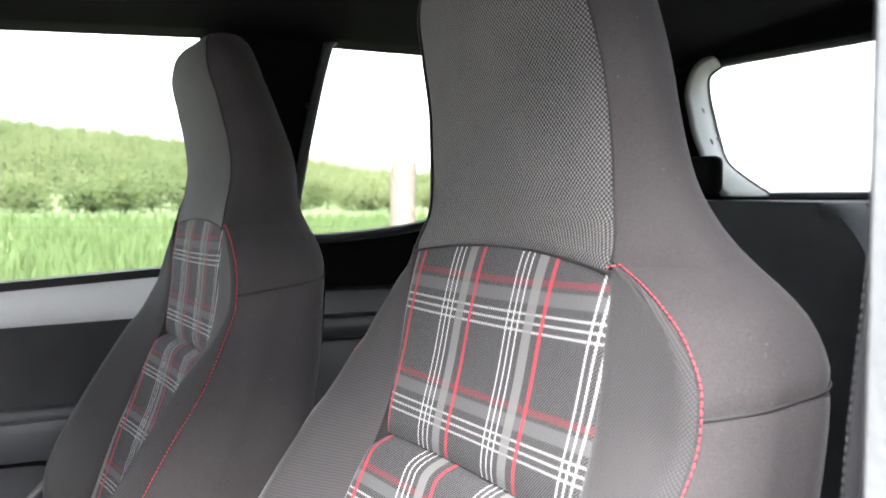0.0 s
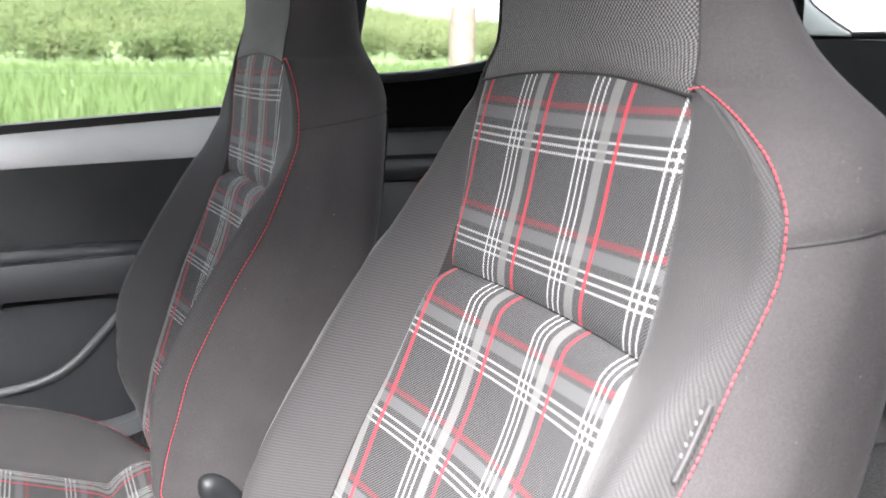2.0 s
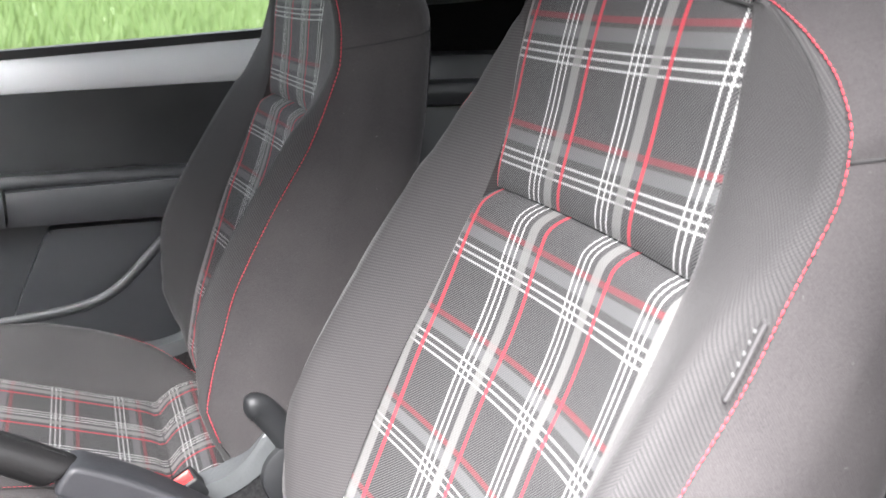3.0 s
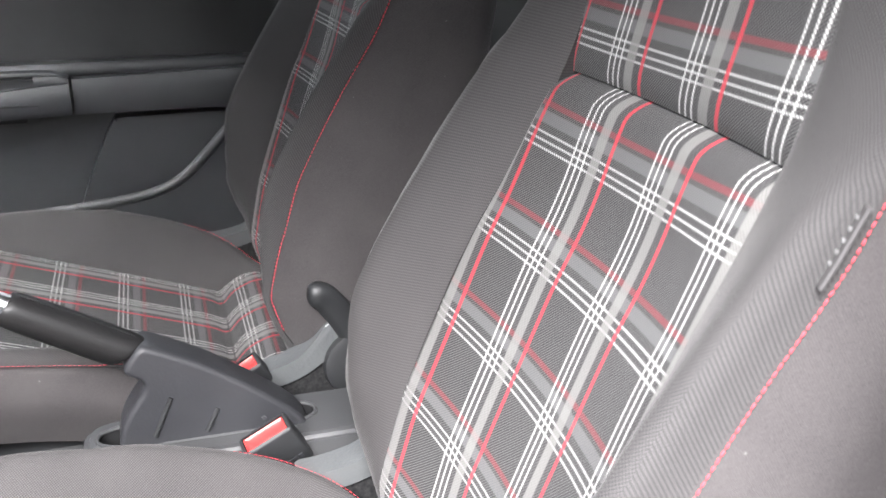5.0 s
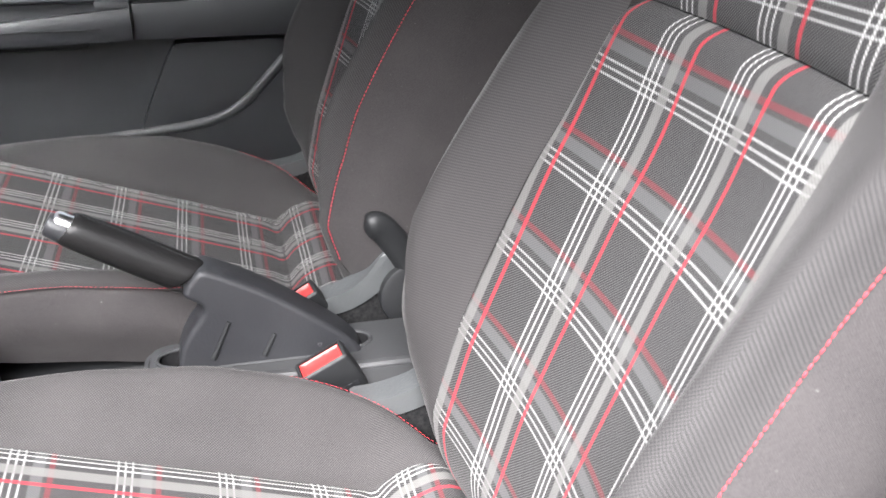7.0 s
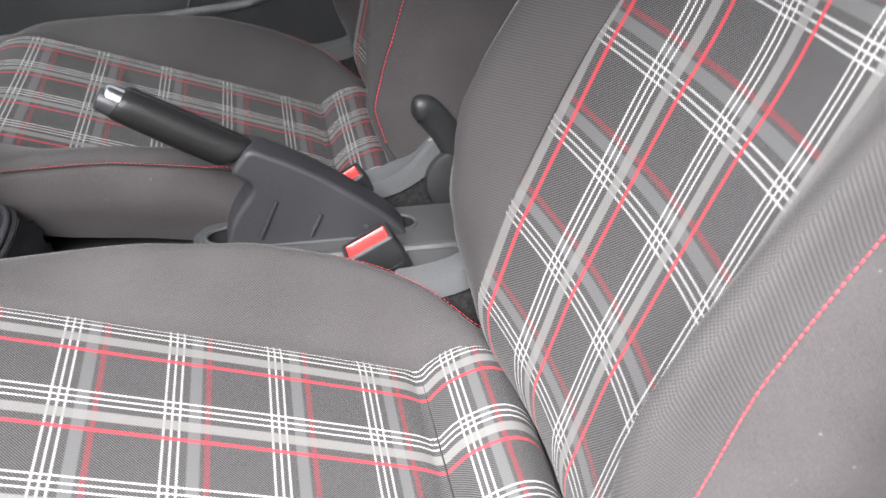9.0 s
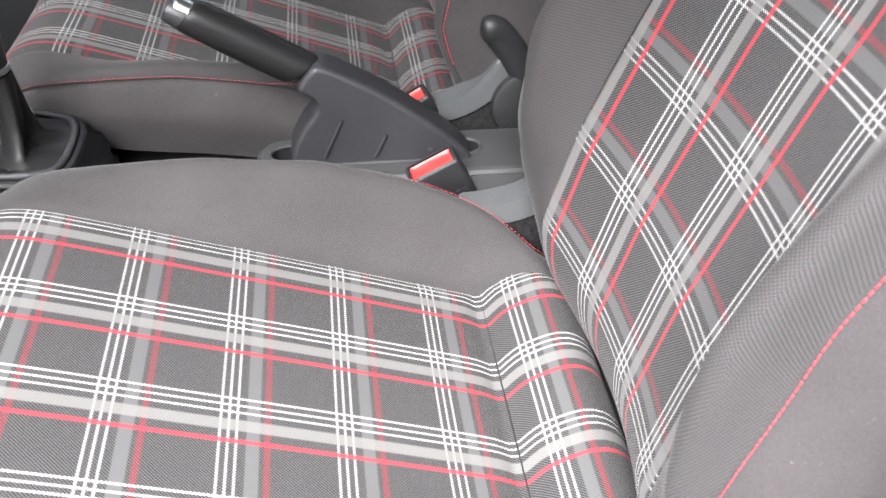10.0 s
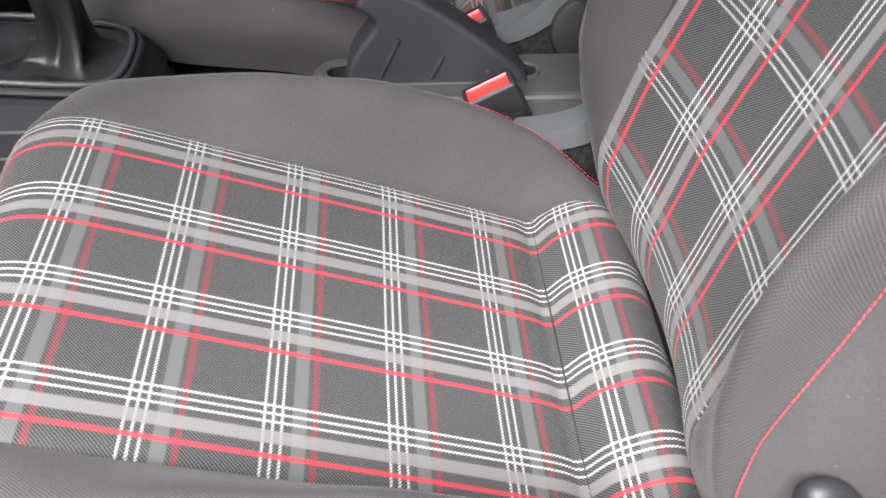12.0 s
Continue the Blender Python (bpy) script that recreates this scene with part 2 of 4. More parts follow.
def tube(points, radius, sides=8, flat=1.0, up=(0, 0, 1), caps=True):
    """A bmesh pipe along a line; radius one number or one for each point; flat squeezes it along up."""
    p = np.array(points, float)
    r = np.broadcast_to(np.asarray(radius, float), len(p))
    bm = bmesh.new()
    rings = []
    for k in range(len(p)):
        t = p[min(k + 1, len(p) - 1)] - p[max(k - 1, 0)]
        t /= np.linalg.norm(t) + 1e-12
        side = np.cross(t, up)
        side = side / np.linalg.norm(side) if np.linalg.norm(side) > 1e-6 else np.array((1.0, 0, 0))
        nor = np.cross(side, t)
        rings.append([bm.verts.new(p[k] + r[k] * (math.cos(a) * side + flat * math.sin(a) * nor)) for a in np.arange(sides) * 2 * math.pi / sides])
    for a, b in zip(rings, rings[1:]):
        for j in range(sides):
            bm.faces.new((a[j], a[(j + 1) % sides], b[(j + 1) % sides], b[j]))
    if caps:
        bm.faces.new(rings[0][::-1])
        bm.faces.new(rings[-1])
    return bm


def disc(bm, centre, radius, depth, axis="Y", segments=28, bevel=0.0):
    turn = {"Y": Matrix.Rotation(radians(90), 4, "X"), "X": Matrix.Rotation(radians(90), 4, "Y"), "Z": Matrix()}[axis]
    made = bmesh.ops.create_cone(bm, cap_ends=True, segments=segments, radius1=radius, radius2=radius, depth=depth, matrix=Matrix.Translation(centre) @ turn)["verts"]
    if bevel:
        edges = [e for e in {e for v in made for e in v.link_edges} if any(len(f.verts) > 4 for f in e.link_faces)]
        bmesh.ops.bevel(bm, geom=edges, offset=bevel, segments=2, affect="EDGES", profile=0.5)
    return bm


def curve_at(xs, ys, x):
    """A smooth line through a table, read at x."""
    xs, ys = np.array(xs, float), np.array(ys, float)
    d = np.diff(ys) / np.diff(xs)
    m = np.r_[d[0], np.where(d[1:] * d[:-1] > 0, 2 * d[1:] * d[:-1] / np.where(abs(d[1:] + d[:-1]) < 1e-9, 1e-9, d[1:] + d[:-1]), 0.0), d[-1]]
    x = np.clip(np.asarray(x, float), xs[0], xs[-1])
    k = np.clip(np.searchsorted(xs, x, side="right") - 1, 0, len(xs) - 2)
    h = xs[k + 1] - xs[k]
    t = (x - xs[k]) / h
    return (1 + 2 * t) * (1 - t) ** 2 * ys[k] + t * (1 - t) ** 2 * h * m[k] + t**2 * (3 - 2 * t) * ys[k + 1] + t**2 * (t - 1) * h * m[k + 1]


def stitches(name, line, gap, length, radius, mat, parent, label=""):
    """A row of small thread stitches along a line of points."""
    p = np.array(line, float)
    s = np.r_[0, np.cumsum(np.linalg.norm(np.diff(p, axis=0), axis=1))]
    verts, faces = [], []
    for a in np.arange(0, s[-1] - length, gap):
        ends = [np.array([np.interp(q, s, p[:, k]) for k in range(3)]) for q in (a, a + 0.18 * length, a + 0.82 * length, a + length)]
        t = ends[3] - ends[0]
        t /= np.linalg.norm(t) + 1e-12
        e1 = np.cross(t, (0.31, 0.53, 0.79))
        e1 /= np.linalg.norm(e1)
        e2 = np.cross(t, e1)
        base = len(verts)
        for q, r in zip(ends, (0.45, 1.0, 1.0, 0.45)):
            verts += [q + r * radius * (math.cos(w) * e1 + math.sin(w) * e2) for w in np.arange(6) * math.pi / 3]
        faces += grid_faces(4, 6, base, True) + [tuple(range(base + 5, base - 1, -1)), tuple(range(base + 18, base + 24))]
    return add(name, verts, faces, mat, parent, label)


# ---- the seats ----
PITCH_C, PITCH_L = 0.094, 0.0875
Z_I = (.44, .48, .51, .53, .55, .57, .59, .62, .66, .70, .74, .78, .82, .86, .90, .94, .98, 1.02, 1.06, 1.09, 1.11, 1.15, 1.20, 1.26, 1.30, 1.325, 1.342, 1.352)
X_I = (.067, .050, .036, .029, .025, .0238, .028, .036, .047, .062, .078, .094, .111, .131, .149, .162, .173, .181, .186, .191, .195, .199, .197, .188, .181, .184, .195, .218)
FOLD, CROWN = 0.948, 1.109
EDGE = np.array((0.0, 0.012, 0.03, 0.06, 0.11, 0.18, 0.27, 0.38, 0.5))
EDGE = np.r_[EDGE, 1 - EDGE[-2::-1]]


def back_x(z):
    return curve_at(Z_I, X_I, z)


def dish(z):
    return curve_at((.44, .62, .86, .96, 1.02, 1.12), (.012, .020, .018, .007, .004, .003), z)


def half_insert(z):
    return curve_at((.44, .66, .76, .94, 1.05, 1.11, 1.14, 1.20, 1.26, 1.30, 1.325, 1.342, 1.352), (.157, .157, .155, .142, .139, .136, .126, .122, .116, .107, .094, .072, .006), z)


def back_section(z, snug=0.0, far=False, deep=0.0):
    """Half a section of the backrest at a height (the far shoulder slopes more): insert edge, crest, seam, side, back corner, back middle as (y, x)."""
    wi, xi = float(half_insert(z)), float(back_x(z))
    one = (wi, xi - dish(z))
    seam = (float(curve_at((.44, .53, .60, .70, .96, 1.02, 1.045, 1.07, 1.09, 1.102, 1.11), (.208, .218, .225, .226, .226, .229, .227, .211, .183, .158, .1366), z)),
            float(curve_at((.44, .53, .57, .60, .64, .67, .72, .77, .806, .87, .93, .955, .997, 1.02, 1.045, 1.07, 1.09, 1.11), (.07, .036, .016, .008, .010, .017, .033, .048, .065, .10, .137, .149, .168, .177, .181, .185, .189, .194), z)))
    seam = (seam[0], seam[1] - snug * float(np.clip((z - 0.58) / 0.06, 0, 1) * np.clip((0.96 - z) / 0.26, 0, 1)))
    if z > CROWN:
        seam = (wi + 0.0008, xi - float(dish(z)))
    crest = (float(curve_at((.44, .57, .70, 1.00, 1.02, 1.05, 1.08, 1.11), (.204, .212, .211, .208, .203, .190, .166, .1363), z)),
             float(curve_at((.44, .53, .57, .62, .66, .70, .74, .78, .82, .86, .90, .94, .98, 1.02, 1.05, 1.08, 1.11), (.05, .022, .006, -.005, -.010, -.009, -.004, .012, .035, .061, .089, .118, .148, .166, .178, .186, .192), z)))
    q = float(np.clip((z - 0.95) / 0.07, 0, 1))
    crest = tuple((1 - q) * a + q * (b + 0.7 * (c - b) - d) for a, b, c, d in zip(crest, one, seam, (0.0, 0.002)))
    if z > CROWN:
        crest = (wi + 0.0004, xi - float(dish(z)))
    yo = float(curve_at((.44, 1.00, 1.04, 1.07, 1.09, 1.11, 1.13, 1.16, 1.20, 1.26, 1.30, 1.325, 1.342, 1.352), (.250, .252, .249, .238, .221, .193, .165, .145, .136, .129, .120, .105, .082, .010), z))
    xb = float(curve_at((.44, .60, .70, .80, .90, 1.0, 1.05, 1.10, 1.13, 1.20, 1.28, 1.325, 1.352), (.14, .155, .185, .215, .243, .262, .268, .268, .266, .258, .248, .241, .226), z))
    if far:
        slim = float(curve_at((.86, .92, .965, 1.0, 1.03, 1.07, 1.10, 1.14), (1.0, 1.035, 1.055, 1.01, .90, .79, .80, 1.0), z))
        yo = max(yo * slim, wi + 0.012)
        if z <= CROWN:
            seam, crest = (max(seam[0] * slim, wi + 0.002), seam[1]), (max(crest[0] * slim, wi + 0.001), crest[1])
    xb += deep * float(np.clip((z - 0.7) / 0.15, 0, 1) * np.clip((1.30 - z) / 0.1, 0, 1))
    side = (yo, seam[1] + 0.45 * (xb - seam[1]))
    corner = (yo - 0.028 * min(1, yo / 0.12), xb)
    return one, crest, seam, side, corner, (0.0, xb + 0.02)


def along(points, first, last, steps):
    """Points on the rounded line through a section, from one of its corners to another."""
    line = smooth_line(points[max(first - 1, 0) : last + 2], 10)
    lead = 10 if first else 0
    some = line[lead : lead + 10 * (last - first) + 1]
    s = np.r_[0, np.cumsum(np.linalg.norm(np.diff(some, axis=0), axis=1))]
    s = s / max(s[-1], 1e-9)
    return np.stack([np.interp(steps, s, some[:, k]) for k in (0, 1)], 1)


def tuck(g, depth=0.004, reach=0.007, sides=(1, 1, 1, 1), way=1):
    """Pulls the rims of a panel in, as a seam does: first and last row, first and last column."""
    du, dv = np.gradient(g, axis=0), np.gradient(g, axis=1)
    n = np.cross(du, dv)
    n /= np.linalg.norm(n, axis=2, keepdims=True) + 1e-12
    rows = np.cumsum(np.r_[[np.zeros(g.shape[1])], np.linalg.norm(np.diff(g, axis=0), axis=2)], axis=0)
    cols = np.cumsum(np.c_[np.zeros(g.shape[0]), np.linalg.norm(np.diff(g, axis=1), axis=2)], axis=1)
    off = np.zeros(g.shape[:2])
    for on, far in zip(sides, (rows, rows[-1:] - rows, cols, cols[:, -1:] - cols)):
        if on:
            off = np.maximum(off, on * np.exp(-((far / reach) ** 1.4)))
    return g - way * depth * off[..., None] * n


def metres_uv(g):
    u = np.cumsum(np.c_[np.zeros(g.shape[0]), np.linalg.norm(np.diff(g, axis=1), axis=2)], axis=1)
    v = np.cumsum(np.r_[[np.zeros(g.shape[1])], np.linalg.norm(np.diff(g, axis=0), axis=2)], axis=0)
    return np.stack([u, np.repeat(v.mean(1, keepdims=True), g.shape[1], 1)], 2)


def rows_between(a, b, step=0.012):
    n = max(3, int((b - a) / step))
    t = np.linspace(a, b, n)
    return np.unique(np.r_[a, a + 0.002, a + 0.005, a + 0.009, t[1:-1], b - 0.009, b - 0.005, b - 0.002, b].round(5))


def make_seat(name, label, lean=0.0, snug=0.0, lever=(0.0, 0.0), deep=0.0):
    seat = thing(name, label, "car seat", "front seats")

    def leaned(g):
        g = np.array(g, float)
        g[..., 0] -= lean * (g[..., 2] - 0.55)
        if lean:
            q = np.clip((g[..., 2] - 1.10) / 0.09, 0, 1)
            g[..., 0] += 0.016 * q * q * (3 - 2 * q)
        else:
            g[..., 1] -= curve_at((1.0, 1.104, 1.135, 1.22, 1.30, 1.36), (0, 0, .0085, .0085, .003, .003), g[..., 2])
        return g

    # backrest insert: an upper and a lower plaid panel that meet in a fold
    arc_z = np.linspace(0.44, 1.352, 400)
    arc = np.r_[0, np.cumsum(np.hypot(np.diff(arc_z), np.diff(back_x(arc_z))))]
    for low, high, nick in ((FOLD, CROWN, "upper_insert"), (0.46, FOLD, "lower_insert")):
        z = rows_between(low, high, 0.008)
        if nick == "lower_insert":
            z = np.unique(np.r_[z, np.linspace(FOLD - 0.022, FOLD, 15)].round(5))
        s = np.linspace(-1, 1, 33)
        s = np.unique(np.r_[s, -1.05, -0.985, -0.96, 0.96, 0.985, 1.05])
        zz, ss = np.meshgrid(z, s, indexing="ij")
        y = -ss * half_insert(zz)
        x = back_x(zz) - dish(zz) * np.clip(ss, -1, 1) ** 2
        if nick == "lower_insert":
            x = x - 0.004 * np.exp(-(((zz - 0.912) / 0.035) ** 2)) + 0.016 * np.clip((zz - (FOLD - 0.016)) / 0.016, 0, 1) ** 2.6
        else:
            x = x + 0.010 * np.exp(-((zz - FOLD) / 0.02))
            # the crown line bows up in the middle
            zz = zz + (0.010 * (1 - ss**2) - 0.006) * np.clip((zz - 1.05) / (CROWN - 1.05), 0, 1)
        g = tuck(np.stack([x, y, zz], 2), 0.006, 0.010, (0.3, 0.1, 0.7, 0.7), -1)
        run = np.interp(zz, arc_z, arc)
        if nick == "upper_insert":
            q = run - 0.6166
            uv = np.stack([0.7163 - 10.0614 * y - 1.3727 * q - 1.4487 * y**2 - 1.2889 * y * q, 0.5001 + 0.2115 * y + 11.6329 * q - 1.4313 * y**2 - 0.5515 * y * q], 2)
        else:
            q = run - 0.3278
            uv = np.stack([0.6075 - 10.0316 * y + 0.1384 * q + 4.0314 * y**2 - 0.5407 * y * q + 0.8039 * q**2, -1.9316 + 0.253 * y + 11.6743 * q - 3.2412 * y**2 + 0.1475 * y * q + 1.2118 * q**2], 2)
        sheet(nick, leaned(g), PLAID, seat, "tartan insert in grey, white and red", uv)

    # headrest front
    z = rows_between(CROWN, 1.352, 0.008)
    s = np.linspace(-1, 1, 25)
    zz, ss = np.meshgrid(z, s, indexing="ij")
    base = np.clip((CROWN + 0.03 - zz) / 0.03, 0, 1)
    zz = zz + (0.010 * (1 - ss**2) - 0.006) * base
    swell = 0.016 * np.clip((zz - CROWN) / 0.05, 0, 1) * np.clip((1.352 - zz) / 0.05, 0, 1)
    g = np.stack([back_x(zz) - dish(zz) * ss**2 - swell * (1 - ss**2), -ss * half_insert(zz), zz], 2)
    g = tuck(g, 0.0022, 0.004, (1, 0, 1, 1), -1)
    sheet("headrest_front", leaned(g), MESH, seat, "dotted dark cloth headrest front", metres_uv(g))

    # seam lines round the headrest front
    s = np.linspace(-1, 1, 31)
    zc = CROWN + 0.010 * (1 - s**2) - 0.006
    part("crown_seam", tube(leaned(np.stack([back_x(zc) - dish(zc) * s**2 + 0.0006, -s * half_insert(zc), zc], 1)), 0.0011, 6), THREAD_DARK, seat)
    for sign in (-1, 1):
        zc = np.linspace(CROWN - 0.004, 1.345, 60)
        part("edge_seam", tube(leaned(np.stack([back_x(zc) - dish(zc) + 0.0004, sign * (half_insert(zc) + 0.0004), zc], 1)), 0.0008, 5), THREAD_DARK, seat)

    for sign, nick in ((-1, "near"), (1, "far")):
        # inner bolster, from the insert to the red seam
        z = rows_between(0.44, CROWN, 0.010)
        g = np.array([[(x, sign * y, h) for y, x in along(back_section(h, snug, sign > 0), 0, 2, EDGE)] for h in z])
        full = np.clip(np.linalg.norm(g[:, -1] - g[:, 0], axis=1) / 0.05, 0, 1)[:, None, None]
        g = g + full * (tuck(g, 0.004, 0.006, (0, 0, 1, 0), sign) - g)
        rim = g[:, :1] + np.array((0.024, -0.006 * sign, 0))
        g = np.concatenate([rim, g[:, :1], g], axis=1)
        sheet("bolster", leaned(g), BOLSTER if sign < 0 else KNIT, seat, "dark woven bolster", metres_uv(g))
        # outer side below the shoulder seam, then shoulder and headrest side
        for low, high in ((0.44, 1.034), (1.034, 1.352)):
            z = rows_between(low, high, 0.010)
            if high > CROWN:
                z = np.unique(np.r_[z, CROWN - 0.005, CROWN - 0.001, CROWN + 0.002])
            g = np.array([[(x, sign * y, h) for y, x in along(back_section(h, snug, sign > 0, deep), 2, 4, np.unique(np.r_[EDGE, np.linspace(0, 1, 21)]))] for h in z])
            g[..., 2] += 0.022 * np.linspace(0, 1, g.shape[1]) * np.exp(-(((z - 1.034) / 0.05) ** 2))[:, None]
            sheet("side_panel" if low < 1 else "shoulder_panel", leaned(tuck(g, 0.0035, 0.004, (0.35, 0.35 if high < 1.1 else 0, 0.3, 0), sign)), CLOTH, seat, "plain grey-brown cloth side", metres_uv(g))
        steps = np.linspace(0.01, 1, 40)
        across = along(back_section(1.034, snug, sign > 0, deep), 2, 4, steps)
        part("shoulder_seam", tube(leaned([(x + 0.0003, sign * (y - 0.0003), 1.034 + 0.022 * t) for t, (y, x) in zip(steps, across)]), 0.0008, 6), THREAD_DARK, seat)
        # red seam thread
        foot = 0.60 if lean else 0.515
        z = np.r_[np.arange(foot, 1.09, 0.004), np.linspace(1.09, 1.1088, 14)] if sign < 0 else np.arange(foot, 1.02, 0.004)
        line = []
        for h in z:
            sec = back_section(h, snug, sign > 0)
            y, x = along(sec, 2, 4, np.array([0.014]))[0]
            line.append((x - 0.0005, sign * (y + 0.0012), h))
        if sign < 0:
            line += [(float(back_x(h)) - 0.0045, -y, h) for y, h in ((0.1405, 1.1075), (0.137, 1.107), (0.134, 1.1065))]
        stitches("red_stitching", leaned(line), 0.0045, 0.0034, 0.00062 if lean else 0.00048, THREAD_RED, seat, "row of red stitches")
        line = [(x + 0.0005, sign * y, h) for h in np.arange(0.90, 1.108, 0.006) for y, x in along(back_section(h, snug, sign > 0), 0, 2, np.array([0.88]))]
        part("piping", tube(leaned(line), np.linspace(0.0001, 0.0007, len(line)), 5), THREAD_DARK, seat)
    # back shell
    z = rows_between(0.44, 1.352, 0.02)
    g = np.array([[(x, y, h) for y, x in np.vstack([along(back_section(h, snug, False, deep), 4, 5, np.linspace(0, 1, 9))[:-1] * (-1, 1), along(back_section(h, snug, True, deep), 4, 5, np.linspace(1, 0, 9))])] for h in z])
    sheet("back_panel", leaned(g), CLOTH, seat, "plain cloth seat back", metres_uv(g))

    # cushion
    spine = smooth_line([(.052, .445), (.046, .478), (.031, .503), (.009, .512), (-.02, .5025), (-.047, .485), (-.06, .4865), (-.10, .500), (-.20, .534), (-.30, .567), (-.39, .597), (-.437, .6105), (-.467, .6105), (-.493, .598), (-.512, .572), (-.519, .54), (-.513, .48)], 14)
    d = np.gradient(spine, axis=0)
    nor = np.stack([d[:, 1], -d[:, 0]], 1)
    nor /= np.linalg.norm(nor, axis=1, keepdims=True)
    nor[nor[:, 1] < -0.9] *= -1
    arc = np.r_[0, np.cumsum(np.linalg.norm(np.diff(spine, axis=0), axis=1))]
    col5 = arc[np.argmin(np.hypot(spine[:, 0] + 0.098, spine[:, 1] - 0.4995))]
    crease = arc[np.argmin(np.hypot(spine[:, 0] + 0.047, spine[:, 1] - 0.485))]

    def at(a):
        return [np.array([np.interp(a, arc, q[:, k]) for k in (0, 1)]) for q in (spine, nor)]

    even = np.linspace(0, arc[-1], 240)
    wide = np.exp(-(((even[:, None] - even[None]) / 0.03) ** 2))
    wide /= wide.sum(1, keepdims=True)
    calm = [wide @ np.stack([np.interp(even, arc, q[:, k]) for k in (0, 1)], 1) for q in (spine, nor)]

    def calm_at(a):
        """Spine and normal with the crease smoothed away."""
        keep = float(np.clip((a - 0.20) / 0.1, 0, 1))
        return [np.array([np.interp(a, even, q[:, k]) for k in (0, 1)]) * (1 - keep) + keep * r for q, r in zip(calm, at(a))]

    def cushion_section(a):
        """Half a section: insert edge, crest, seam, side, lower rim as (y, x, z)."""
        c0, n0 = at(a)
        c, n = calm_at(a)
        x = c[0]
        nose = float(np.clip((a - (arc[-1] - 0.19)) / 0.10, 0, 1))
        h = float(curve_at((-.54, -.50, -.46, -.43, -.40, -.36, -.33, -.30, -.21, -.10, -.05, -.02, .02, .05), (-.018, -.012, -.005, .004, .015, .030, .041, .050, .064, .071, .066, .048, .016, .002), x))
        k = float(curve_at((-.54, -.14, -.09, -.04, .0, .03, .05), (1, 1, .985, .93, .855, .785, .74), x))
        k *= 1 - 0.05 * nose
        wi = 0.171 * min(1, k + 0.12)
        low = float(curve_at((-.54, -.42, -.35, -.26, -.10, .05), (.530, .522, .510, .500, .468, .435), x))
        w3 = max(wi + 0.02, 0.243 * k)
        top, high = c + n * (h - 0.010), c + n * h
        rear = float(np.clip((x + 0.30) / 0.13, 0, 1))
        rear = rear * rear * (3 - 2 * rear)
        seam_z = float(curve_at((-.30, -.22, -.15, -.115, -.088, -.031, .01, .03, .06), (.608, .597, .579, .569, .559, .535, .510, .496, .460), x))
        crest_z = float(curve_at((-.30, -.22, -.149, -.117, -.089, -.031, .01, .03, .06), (.618, .6115, .594, .584, .573, .546, .517, .501, .464), x))
        top = (1 - rear) * top + rear * np.array((x, seam_z))
        high = (1 - rear) * high + rear * np.array((x, max(crest_z, c0[1] + 0.003)))
        side_z = top[1] - 0.45 * max(top[1] - low, 0.01)
        p = lambda y, q: (y, float(q[0]), float(q[1]))
        return np.array([p(wi, c0 + n0 * 0.002), p(0.5 * (wi + w3) + 0.012 * k, high), p(w3, top), (w3 + 0.009, float(top[0]), side_z), (w3 - 0.016, float(c[0] - 0.02 * n[0]), min(low, side_z - 0.01))])

    def along3(points, first, last, steps):
        line = smooth_line(points[max(first - 1, 0) : last + 2], 10)
        lead = 10 if first else 0
        some = line[lead : lead + 10 * (last - first) + 1]
        s = np.r_[0, np.cumsum(np.linalg.norm(np.diff(some, axis=0), axis=1))]
        return np.stack([np.interp(steps, s / s[-1], some[:, k]) for k in range(3)], 1)

    for low, high, nick in ((0.0, crease, "rear_insert"), (crease, arc[-1], "cushion_insert")):
        aa = rows_between(low, high, 0.008)
        s = np.unique(np.r_[np.linspace(-1, 1, 33), -1.05, -0.985, -0.96, 0.96, 0.985, 1.05])
        g = []
        for a in aa:
            c, n = at(a)
            w = cushion_section(a)[0][0]
            dip = -0.003 * (1 - np.clip(s, -1, 1)**2) + 0.002
            g.append(np.stack([c[0] + n[0] * dip, -s * w, c[1] + n[1] * dip], 1))
        g = tuck(np.array(g), 0.006, 0.011, (0.0 if nick == "rear_insert" else 0.9, 0.9 if nick == "rear_insert" else 0, 1, 1), 1)
        uv = np.stack([(0.163 - g[..., 1]) / PITCH_C, np.repeat(((col5 - aa) / PITCH_L)[:, None], len(s), 1)], 2)
        sheet(nick, g, PLAID, seat, "tartan insert in grey, white and red", uv)
    c, n = at(crease)
    w = cushion_section(crease)[0][0]
    # thin dark line laid in the crease stands for its shadow
    part("crease_shade", tube([(c[0] - 0.0045 * n[0], y, c[1] - 0.0045 * n[1] - 0.0015 * (1 - (y / w) ** 2)) for y in np.linspace(-w, w, 15)], 0.0007, 6), THREAD_DARK, seat)
    for sign in (-1, 1):
        aa = rows_between(0.0, arc[-1], 0.010)
        g = np.array([[(x, sign * y, h) for y, x, h in along3(cushion_section(a), 0, 2, EDGE)] for a in aa])
        g = tuck(g, 0.004, 0.006, (0, 0, 1, 0.6), -sign)
        rim = g[:, :1] + np.array([[(-0.022 * n[0], -0.006 * sign, -0.022 * n[1])] for n in (at(a)[1] for a in aa)])
        g = np.concatenate([rim, g], axis=1)
        sheet("cushion_bolster", g, PAD, seat, "dark woven cushion bolster", metres_uv(g))
